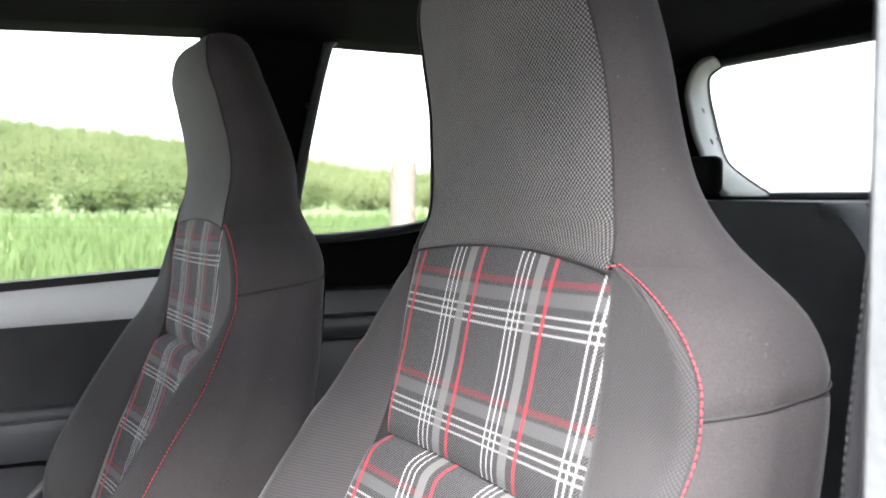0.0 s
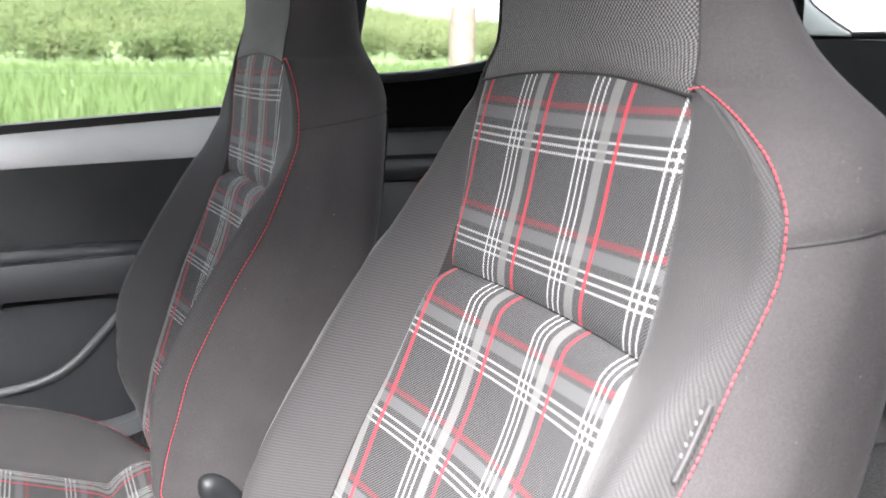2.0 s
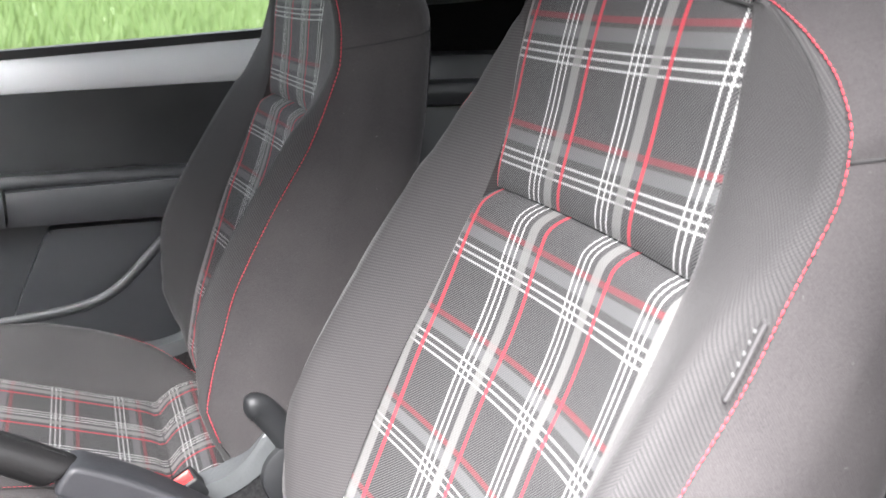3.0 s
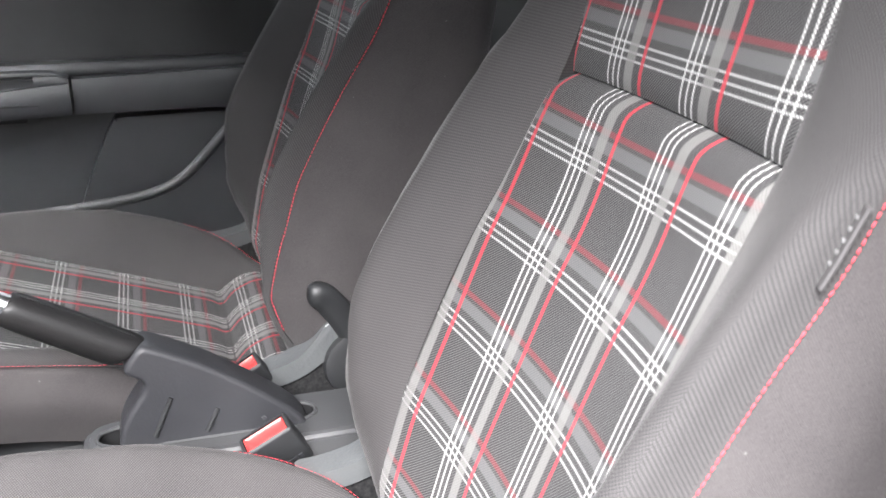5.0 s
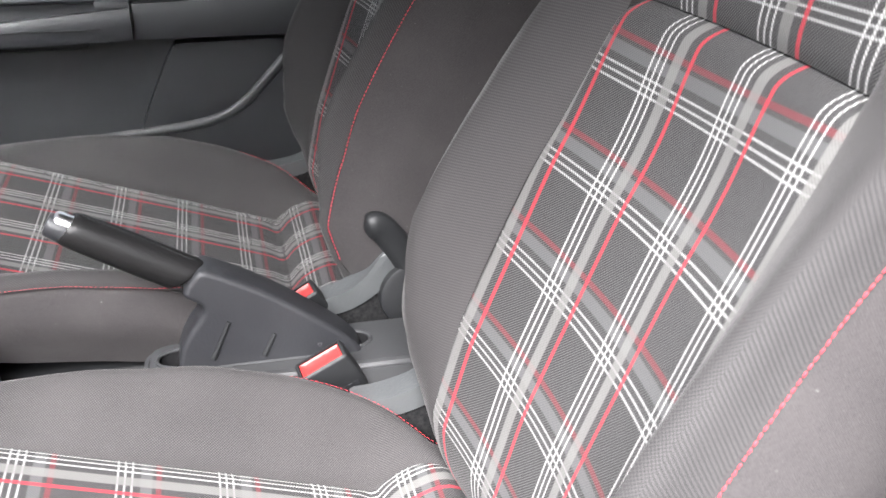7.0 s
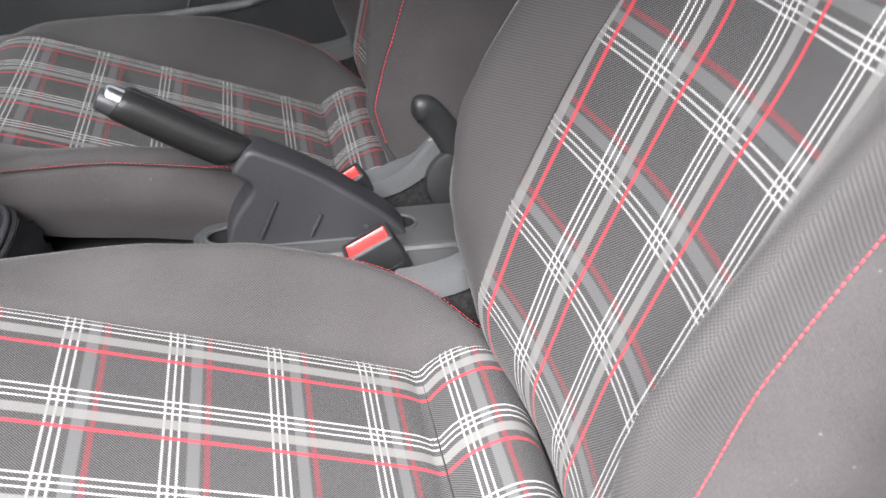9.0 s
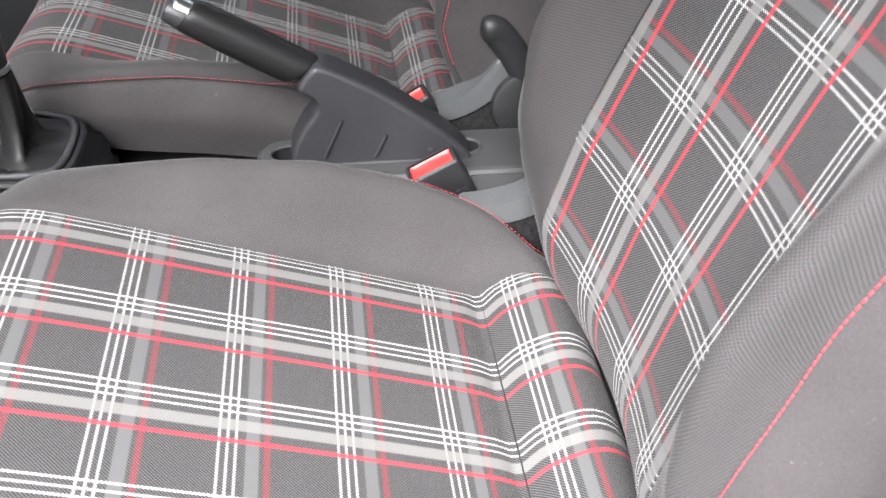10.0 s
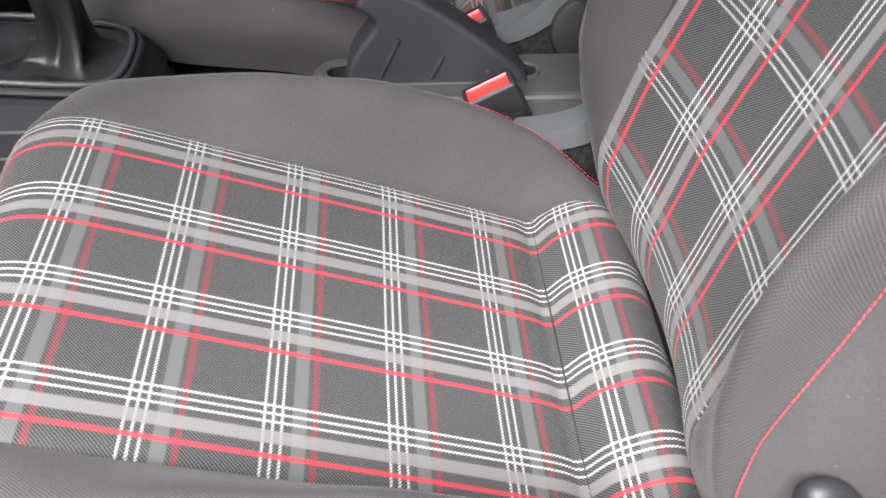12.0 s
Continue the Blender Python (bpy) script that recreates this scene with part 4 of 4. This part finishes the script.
# ---- centre console, handbrake, gear lever, buckles ----
console = thing("centre_console", "long grey plastic centre console between the seats", "centre console")
shape = smooth_line([(.55, .30), (.55, .50), (.52, .545), (.45, .556), (.10, .557), (-.20, .556), (-.27, .552), (-.30, .535), (-.33, .50), (-.38, .49), (-.40, .30)], 4)
bm = bmesh.new()
hole = [(-.133 + .111 * math.copysign(abs(math.cos(a)) ** 0.55, math.cos(a)), MID + .004 + .024 * math.copysign(abs(math.sin(a)) ** 0.8, math.sin(a))) for a in np.arange(32) * math.pi / 16]
edge = [(-.13 + (.68 if math.cos(a) > 0 else .128) * math.copysign(abs(math.cos(a)) ** 0.4, math.cos(a)), MID + .046 * math.copysign(abs(math.sin(a)) ** 0.5, math.sin(a))) for a in np.arange(32) * math.pi / 16]
top_o = [bm.verts.new((x, y, .557)) for x, y in edge]
top_i = [bm.verts.new((x, y, .557)) for x, y in hole]
low_i = [bm.verts.new((x, y, .49)) for x, y in hole]
low_o = [bm.verts.new((x + (.0 if x > -.2 else -.01), MID + (y - MID) * 1.25, .30)) for x, y in edge]
for k in range(32):
    q = (k + 1) % 32
    bm.faces.new((top_o[k], top_o[q], top_i[q], top_i[k]))
    bm.faces.new((top_o[k], low_o[k], low_o[q], top_o[q]))
bmesh.ops.delete(bm, geom=low_i, context="VERTS")
bmesh.ops.bevel(bm, geom=[e for e in bm.edges if len({*e.verts} & {*top_o}) == 2], offset=0.007, segments=3, affect="EDGES")
part("console_body", bm, CONSOLE, console, "smooth grey console top")
bm = bmesh.new()
rings = [[bm.verts.new((x, y, z)) for x, y in hole] for z in (.5565, .49)]
for k in range(32):
    bm.faces.new((rings[0][k], rings[0][(k + 1) % 32], rings[1][(k + 1) % 32], rings[1][k]))
part("slot_lining", bm, RUBBER, console, "dark slot lining")
part("slot_rim", tube([(x, y, .5575) for x, y in hole + hole[:1]], 0.0022, 8), CONSOLE, console, "rounded slot rim")
part("slot_floor", box(bmesh.new(), (-.25, MID - .018, .485), (-.03, MID + .026, .492)), BLACK, console)
front = smooth_line([(-.418, .30), (-.414, .50), (-.424, .545), (-.440, .566), (-.48, .574), (-.70, .592), (-.95, .62), (-.95, .30)], 4)
bm = prism(front, MID - .082, MID + .082, "y", 0.016, 4)
part("front_console", bm, CHARCOAL, console, "charcoal front console")
for z, dx in ((.548, .0), (.518, .0)):
    part("side_groove", box(bmesh.new(), (-.90, MID - .0845, z), (-.455, MID - .080, z + .0022)), GREYTRIM, console, "fine pale side line")
tray = [(-.437, MID), (-.442, MID + .043), (-.462, MID + .060), (-.52, MID + .066), (-.58, MID + .062), (-.595, MID + .03), (-.595, MID - .03), (-.58, MID - .062), (-.52, MID - .066), (-.462, MID - .060), (-.442, MID - .043)]
line = smooth_line(tray, 5, True)
part("tray_rim", tube([(x, y, .590 - .10 * (x + .5)) for x, y in np.vstack([line, line[:1]])], 0.0038, 10), CHARCOAL, console, "raised charcoal tray rim")
part("tray_groove", tube([(-.51 + (x + .51) * 1.075, MID + (y - MID) * 1.10, .5845 - .10 * (x + .5)) for x, y in np.vstack([line, line[:1]])], 0.0042, 8), RUBBER, console, "dark groove round the tray")

gear = thing("gear_lever", "gear lever with black leather boot and red-ringed knob", "gear lever")
rings = []
for t in np.linspace(0, 1, 30):
    steps = (0, .12, .25, .38, .50, .65, .80, 1)
    c = np.array((float(curve_at((0, .3, .5, .7, .85, 1), (-.504, -.502, -.497, -.4925, -.4935, -.4965), t)), MID - .004 * t, float(curve_at(steps, (.592, .589, .586, .588, .596, .616, .644, .667), t))))
    rx = float(curve_at(steps, (.076, .064, .050, .038, .0290, .0230, .0225, .0222), t))
    ry = float(curve_at(steps, (.059, .050, .041, .032, .025, .0210, .0210, .0220), t))
    round_off = 0.55 + 0.45 * min(1, t / 0.35)
    ring = []
    for a in np.arange(56) * math.pi / 28:
        deep = math.sin(math.pi * min(1, t * 0.92 + 0.06)) ** 0.9
        fold = 1 + (0.50 * (0.55 - abs(math.cos(2 * a + 0.75 - 0.9 * t)) ** 0.7) + 0.07 * math.cos(7 * a + 4 * t) + 0.05 * math.cos(3 * a - 6 * t)) * deep
        near_side = (a - 1.5 * math.pi + 0.25) / 0.55
        fold -= 0.30 * math.exp(-abs(near_side) ** 1.3) * math.exp(-(((t - .70) / .13) ** 2)) - 0.16 * math.exp(-(((abs(near_side) - 1.5) / .5) ** 2)) * math.exp(-(((t - .55) / .16) ** 2))
        ca, sa = math.cos(a), math.sin(a)
        ring.append((c[0] + rx * fold * math.copysign(abs(ca) ** round_off, ca), c[1] + ry * fold * math.copysign(abs(sa) ** round_off, sa), c[2] - 0.004 * max(0, 1 - t / .3) - 0.10 * rx * ca * max(0, 1 - t / .5) + 0.003 * deep * math.cos(4 * a + 2 + 3 * t)))
    rings.append(ring)
g = np.array(rings)
add("boot", g.reshape(-1, 3), grid_faces(*g.shape[:2], closed=True), LEATHER, gear, "creased black leather boot")
stitches("boot_stitching", [tuple(g[k][47] + (0, -.0004, 0)) for k in range(3, 29)], 0.006, 0.003, 0.00035, THREAD_DIM, gear, "fine grey boot stitches")
part("chrome_collar", disc(bmesh.new(), (-.4970, MID - .004, .671), 0.0228, 0.007, "Z", 32, 0.003), CHROME, gear, "bright chrome collar")
part("knob_neck", tube([(-.4970 - .03 * (z - .67), MID - .004, z) for z in (.674, .69, .705, .720)], (.0215, .0222, .0228, .0225), 28), BLACK, gear, "black gear knob")
part("knob_ring", disc(bmesh.new(), (-.4985, MID - .004, .721), 0.0234, 0.004, "Z", 32), THREAD_RED, gear, "red ring on the knob")
part("knob_top", tube([(-.499, MID - .004, z) for z in (.723, .735, .750, .760, .765)], (.0235, .0255, .0245, .017, .006), 28), BLACK, gear, "black knob top")

def pillow(outline, lo, hi, r, steps=6):
    """A slab with an outline in (x, z) whose two faces round over into its rim."""
    p = np.array(outline, float)
    t = np.roll(p, -1, 0) - np.roll(p, 1, 0)
    t /= np.linalg.norm(t, axis=1, keepdims=True)
    inward = np.stack([-t[:, 1], t[:, 0]], 1)
    area = np.sum(p[:, 0] * np.roll(p[:, 1], -1) - np.roll(p[:, 0], -1) * p[:, 1])
    if area < 0:
        inward = -inward
    layers = []
    for y0, way in ((lo, 1), (hi, -1)):
        some = []
        for a in np.linspace(0, math.pi / 2, steps):
            some.append((y0 + way * r * (1 - math.sin(a)), r * (1 - math.cos(a))))
        layers += some[::-1] if way > 0 else some
    bm = bmesh.new()
    rings = [[bm.verts.new((x, y, z)) for x, z in p + inward * d] for y, d in layers]
    n = len(p)
    for a, b in zip(rings, rings[1:]):
        for k in range(n):
            bm.faces.new((a[k], a[(k + 1) % n], b[(k + 1) % n], b[k]))
    bm.faces.new(rings[0])
    bm.faces.new(rings[-1])
    bmesh.ops.recalc_face_normals(bm, faces=bm.faces[:])
    return bm


brake = thing("handbrake_lever", "raised black handbrake lever with leather grip", "handbrake")
N0, N1 = MID - .021, MID + .023
axis = [(-.3096, .7168), (-.3034, .7132), (-.2726, .6953), (-.2418, .6775), (-.2043, .6558)]
line = [(x, MID + .001, z) for x, z in axis]
along_grip, up_grip = np.array((.860, 0, -.510)), np.array((.510, 0, .860))
rings = []
for t in np.r_[0, .02, .05, np.linspace(.1, .9, 9), .96, .985, 1.0]:
    c = np.array((-.308, MID + .001, .7165)) * (1 - t) + np.array((-.205, MID + .001, .6555)) * t
    r = float(np.interp(t, (0, .02, .05, .12, .5, .96, .985, 1.0), (.0155, .0168, .0176, .0181, .0190, .0190, .0186, .0176)))
    shear = .0035 * (1 - t) + .0105 * t
    rings.append([c + r * (math.cos(a) * np.array((0, 1, 0)) + 1.02 * math.sin(a) * up_grip) + shear * math.sin(a) * along_grip for a in np.arange(28) * math.pi / 14])
g = np.array(rings)
n, w = g.shape[:2]
add("grip", g.reshape(-1, 3), grid_faces(n, w, closed=True) + [tuple(range(w))[::-1], tuple(range((n - 1) * w, n * w))], LEATHER, brake, "black leather grip").data.set_sharp_from_angle(angle=radians(50))
low = np.array((-.002, 0, -.0034))
part("button_sleeve", tube([np.array((-.3232, MID + .001, .7255)) + low, np.array((-.3215, MID + .001, .7245)) + low, np.array((-.3060, MID + .001, .7150)) + low], (.0100, .0118, .0130), 20), CHARCOAL, brake, "dark button sleeve")
part("button", tube([np.array(p) - low for p in ((-.3205, MID + .001, .7222), (-.3198, MID + .001, .7218), (-.3186, MID + .001, .7211), (-.3165, MID + .001, .7199), (-.3050, MID + .001, .7131))], (.0060, .0078, .0090, .0098, .0102), 28), CHROME, brake, "chrome release button")
seam = [(x, MID - .004 + .000 * k, z + .0188) for k, (x, z) in enumerate(axis[1:])]
stitches("grip_stitching", smooth_line([(x + .0094, MID - .003, z - .0028) for x, _, z in seam], 6), 0.0048, 0.0032, 0.0006, THREAD_DIM, brake, "fine grip stitches")
shape = np.vstack([smooth_line([(-.192, .6690), (-.172, .6600), (-.130, .637), (-.084, .604), (-.052, .578), (-.034, .556), (-.03, .53)], 5), [(-.08, .515), (-.19, .515)],
                   smooth_line([(-.218, .53), (-.222, .556), (-.218, .579), (-.207, .600), (-.194, .617), (-.190, .626), (-.197, .6325), (-.212, .6405), (-.203, .6545)], 5)])
ring = np.vstack([shape, shape[:1]])
s_at = np.r_[0, np.cumsum(np.linalg.norm(np.diff(ring, axis=0), axis=1))]
even = np.arange(150) * s_at[-1] / 150
ring = np.stack([np.interp(even, s_at, ring[:, k]) for k in (0, 1)], 1)
gap = np.abs(even[:, None] - even[None])
soft = np.exp(-((np.minimum(gap, s_at[-1] - gap) / 0.009) ** 2))
shape = (soft / soft.sum(1, keepdims=True)) @ ring
shell = part("lever_shell", pillow(shape, N0, N1, 0.006, 7), CHARCOAL, brake, "charcoal plastic lever shell")
for face in shell.data.polygons:
    face.use_smooth = len(face.vertices) < 10
for (xa, za), (xb, zb) in (((-.168, .609), (-.187, .568)), ((-.124, .590), (-.136, .566))):
    part("rib", tube([(xa, N0 - .0005, za), (xb, N0 - .0005, zb)], (.0022, .0030), 8), BLACK, brake, "moulded rib")
part("pin", disc(bmesh.new(), (-.079, N0 - .0005, .571), .0022, .003, "Y", 12), CONSOLE, brake, "small bright pin")


def make_buckle(name, label, at, turn):
    buckle = thing(name, label, "belt buckle", "belt buckles")
    bm = box(bmesh.new(), (-.0265, -.0125, -.060), (.0265, .0125, .0), .0035, 3)
    top = max(bm.faces, key=lambda f: f.calc_center_median().z)
    bmesh.ops.inset_region(bm, faces=[top], thickness=0.0002)
    bmesh.ops.translate(bm, verts=top.verts, vec=(0, 0, -0.0045))
    part("casing", bm, BLACK, buckle, "black buckle casing")
    bm = box(bmesh.new(), (-.0222, -.0084, -.0040), (.0222, .0084, -.0012), .0012, 2)
    top = max(bm.faces, key=lambda f: f.calc_center_median().z)
    bmesh.ops.inset_region(bm, faces=[top], thickness=0.0035)
    bmesh.ops.translate(bm, verts=top.verts, vec=(0.002, 0, -0.0018))
    part("release_button", bm, RED, buckle, "red release button")
    bm = bmesh.new()
    for k in range(3):
        box(bm, (.002 + k * .0065, -.0146, -.047), (.0065 + k * .0065, -.0138, -.040))
    part("print_bars", bm, CHARCOAL, buckle, "small moulded marks", False)
    part("stalk", box(bmesh.new(), (-.012, -.006, -.14), (.012, .006, -.055), .003), BLACK, buckle, "black buckle stalk")
    buckle.matrix_world = pose(*at) @ turn
    return buckle


make_buckle("seat_belt_buckle", "black belt buckle with red button beside console", (-.084, .262, .5795), Euler((radians(18), radians(-27), radians(3)), "XYZ").to_matrix().to_4x4())
make_buckle("seat_belt_buckle", "black belt buckle with red button behind handbrake", (-.096, .400, .578), Euler((radians(20), radians(-30), radians(4)), "XYZ").to_matrix().to_4x4())

# ---- outside: meadow, fence, wooded hill ----
def hill(x, y):
    """Height of the land: flat by the car, a wooded rise beyond, higher towards -x."""
    d = min(1.0, max(0.0, (y - 70.0) / 300))
    bear = min(3.0, max(-3.0, x / max(y, 1.0)))
    return 21 * d * d * (3 - 2 * d) / (1 + math.exp((bear - 0.28) * 9))


m = Nodes("meadow_soil", 0.95)
place = m.tree.nodes.new("ShaderNodeSeparateXYZ")
m.tree.links.new(m.coords(), place.inputs[0])
green = m.mix(m.ramp(m.noise(0.35, 5), 0.3, 0.7), (0.038, 0.064, 0.016), (0.060, 0.086, 0.026))
# unseen ground by the car, made dark neutral grey to limit green bounce light
neutral_ground = m.mix(m.ramp(m.noise(18, 5), 0.3, 0.7), (0.040, 0.039, 0.0375), (0.075, 0.073, 0.070))
m.color(m.mix(m.ramp(place.outputs[1], 3.5, 5.0), neutral_ground, green))
m.bump(m.noise(3, 4), 0.6, 0.1)
ys = np.r_[np.linspace(-900, -60, 8), np.linspace(-40, 60, 21), np.linspace(70, 330, 40), np.linspace(360, 1500, 10)]
xg = np.r_[np.linspace(-1200, -160, 10), np.linspace(-140, 260, 41), np.linspace(300, 1300, 10)]
g = np.array([[(x, y, hill(x, y)) for x in xg] for y in ys])
tagged(sheet("ground", g, m.mat), "green meadow rising to a wooded hill", "meadow", kind="structure")


def leaf_material(name, a, b, c):
    m = Nodes(name, 0.7)
    n = m.tree.nodes.new("ShaderNodeNewGeometry")
    col = m.mix(m.ramp(m.noise(0.028, 3), 0.40, 0.62), m.mix(n.outputs["Random Per Island"], a, b), c)
    m.color(col)
    m.bsdf.inputs["Specular IOR Level"].default_value = 0.2
    # thin leaves let light through
    thin = m.tree.nodes.new("ShaderNodeBsdfTranslucent")
    both = m.tree.nodes.new("ShaderNodeMixShader")
    both.inputs[0].default_value = 0.55
    m.put(thin.inputs["Color"], m.mix(0.5, col, (b[0] * 1.3, b[1] * 1.35, b[2] * 0.6)))
    m.tree.links.new(m.bsdf.outputs[0], both.inputs[1])
    m.tree.links.new(thin.outputs[0], both.inputs[2])
    m.tree.links.new(both.outputs[0], m.tree.nodes["Material Output"].inputs["Surface"])
    return m.mat


rng = np.random.default_rng(4)


def blades():
    """Tall meadow grass seen through the side windows."""
    verts, faces = [], []
    for k in range(26000):
        y = 6.6 + 45 * rng.random() ** 1.7
        x = y * rng.uniform(-0.55, 1.1) + rng.uniform(-1, 1)
        h = rng.uniform(0.35, 0.8) * (0.75 + 0.25 * math.sin(x * 0.7) * math.sin(y * 0.9 + 1))
        w = rng.uniform(0.012, 0.03) * (1 + y / 30)
        a, lean = rng.uniform(0, math.pi), rng.uniform(-0.25, 0.25)
        c, s = math.cos(a) * w, math.sin(a) * w
        b = len(verts)
        z = hill(x, y) - 0.02
        verts += [(x - c, y - s, z), (x + c, y + s, z), (x + c * .8 + lean * h * .4, y + s * .8, z + h * .6), (x - c * .8 + lean * h * .4, y - s * .8, z + h * .6), (x + lean * h, y, z + h)]
        faces += [(b, b + 1, b + 2, b + 3), (b + 3, b + 2, b + 4)]
    return verts, faces


tagged(add("meadow_grass", *blades(), leaf_material("grass", (0.062, 0.098, 0.036), (0.098, 0.134, 0.060), (0.078, 0.113, 0.046)), smooth=False), "tall pale green meadow grass", "grass", kind="stuff")


def crown_tree(verts, faces, x, y, tall, wide, leaves, leaf, low=0.5):
    """A trunk and a loose crown of leaf clumps."""
    z0 = hill(x, y)
    b = len(verts)
    for q in range(5):
        a = q * 2 * math.pi / 5
        verts += [(x + .022 * tall * math.cos(a), y + .022 * tall * math.sin(a), z0), (x + .008 * tall * math.cos(a), y + .008 * tall * math.sin(a), z0 + tall * .7)]
    faces += [(b + 2 * q, b + 2 * ((q + 1) % 5), b + 2 * ((q + 1) % 5) + 1, b + 2 * q + 1) for q in range(5)]
    lobes = rng.normal(0, .36, (9, 3)) * (wide, wide, tall * .34) + (0, 0, tall * low)
    pick = rng.integers(0, 9, leaves)
    d = rng.normal(size=(leaves, 3))
    d /= np.linalg.norm(d, axis=1, keepdims=True)
    c = np.array((x, y, z0)) + lobes[pick] + d * (rng.uniform(.35, .6, 9)[pick] * wide * rng.uniform(.7, 1.05, leaves))[:, None]
    c[:, 2] = np.maximum(c[:, 2], z0 + rng.uniform(0.1, 0.5, leaves))
    d = d * 0.4 + (0, -0.45, 0.95)
    d /= np.linalg.norm(d, axis=1, keepdims=True)
    e = np.cross(d, rng.normal(size=(leaves, 3)))
    e /= np.linalg.norm(e, axis=1, keepdims=True)
    f = np.cross(d, e)
    r = (rng.uniform(.5, 1.0, leaves) * leaf)[:, None]
    b = len(verts)
    verts += [tuple(q) for q in np.stack([c - e * r, c - f * r * .6, c + e * r, c + f * r * .7 + d * .1], 1).reshape(-1, 3)]
    faces += [(b + 4 * k, b + 4 * k + 1, b + 4 * k + 2, b + 4 * k + 3) for k in range(leaves)]


def woods():
    """The wood on the hill, and unseen trees added behind the camera."""
    verts, faces = [], []
    for k in range(1700):
        y = 68 + 320 * rng.random() ** 0.8
        tall = (3.2 + 0.032 * (y - 68)) * rng.uniform(0.8, 1.25)
        tall = min(tall, 11.5)
        crown_tree(verts, faces, y * rng.uniform(-0.12, 0.78), y, tall, tall * rng.uniform(0.48, 0.66), int(250 + 110 * (y < 160)), 0.11 + 0.0011 * y, 0.38)
    # added row out of view, blocks low sky light from the open door side
    for k in range(46):
        crown_tree(verts, faces, -24 + k * 1.05 + rng.uniform(-.5, .5), rng.uniform(-15, -10), rng.uniform(3.6, 5.0), 1.9, 220, 0.35)
    return verts, faces


tagged(add("woods", *woods(), leaf_material("leaves", (0.048, 0.069, 0.026), (0.055, 0.077, 0.030), (0.098, 0.113, 0.052)), smooth=False), "green broadleaf wood on the hill, added trees opposite", "woods", kind="stuff")

m = Nodes("weathered_wood", 0.85)
grain = m.noise(22, 6)
m.color(m.mix(m.ramp(grain, 0.3, 0.7), (0.075, 0.056, 0.042), (0.125, 0.10, 0.078))).bump(grain, 0.5, 0.01)
WOOD = m.mat
for k, (x, y, top) in enumerate(((2.76, 5.85, 1.42), (-1.9, 7.4, 1.38), (7.2, 4.4, 1.40), (-6.4, 8.9, 1.40))):
    made = thing("fence_post", "weathered grey-brown wooden fence post in the grass", "fence post", "fence posts", at=(x, y, 0))
    r = 0.095
    line = [(0, 0, -.2), (0.004, 0, .4), (-.004, .004, 1.0), (0, 0, top - .03), (0, 0, top)]
    part("post", tube(smooth_line(line, 3), np.r_[np.full(12, r), r * .8], 12, 1.0, (0, 1, 0)), WOOD, made)
wires = thing("fence_wire", "thin wires between wooden fence posts", "fence wire")
for z in (.55, .95):
    part("wire", tube([(-6.4, 8.9, z), (-1.9, 7.4, z - .02), (2.76, 5.85, z), (7.2, 4.4, z)], .0018, 5), RUBBER, wires)
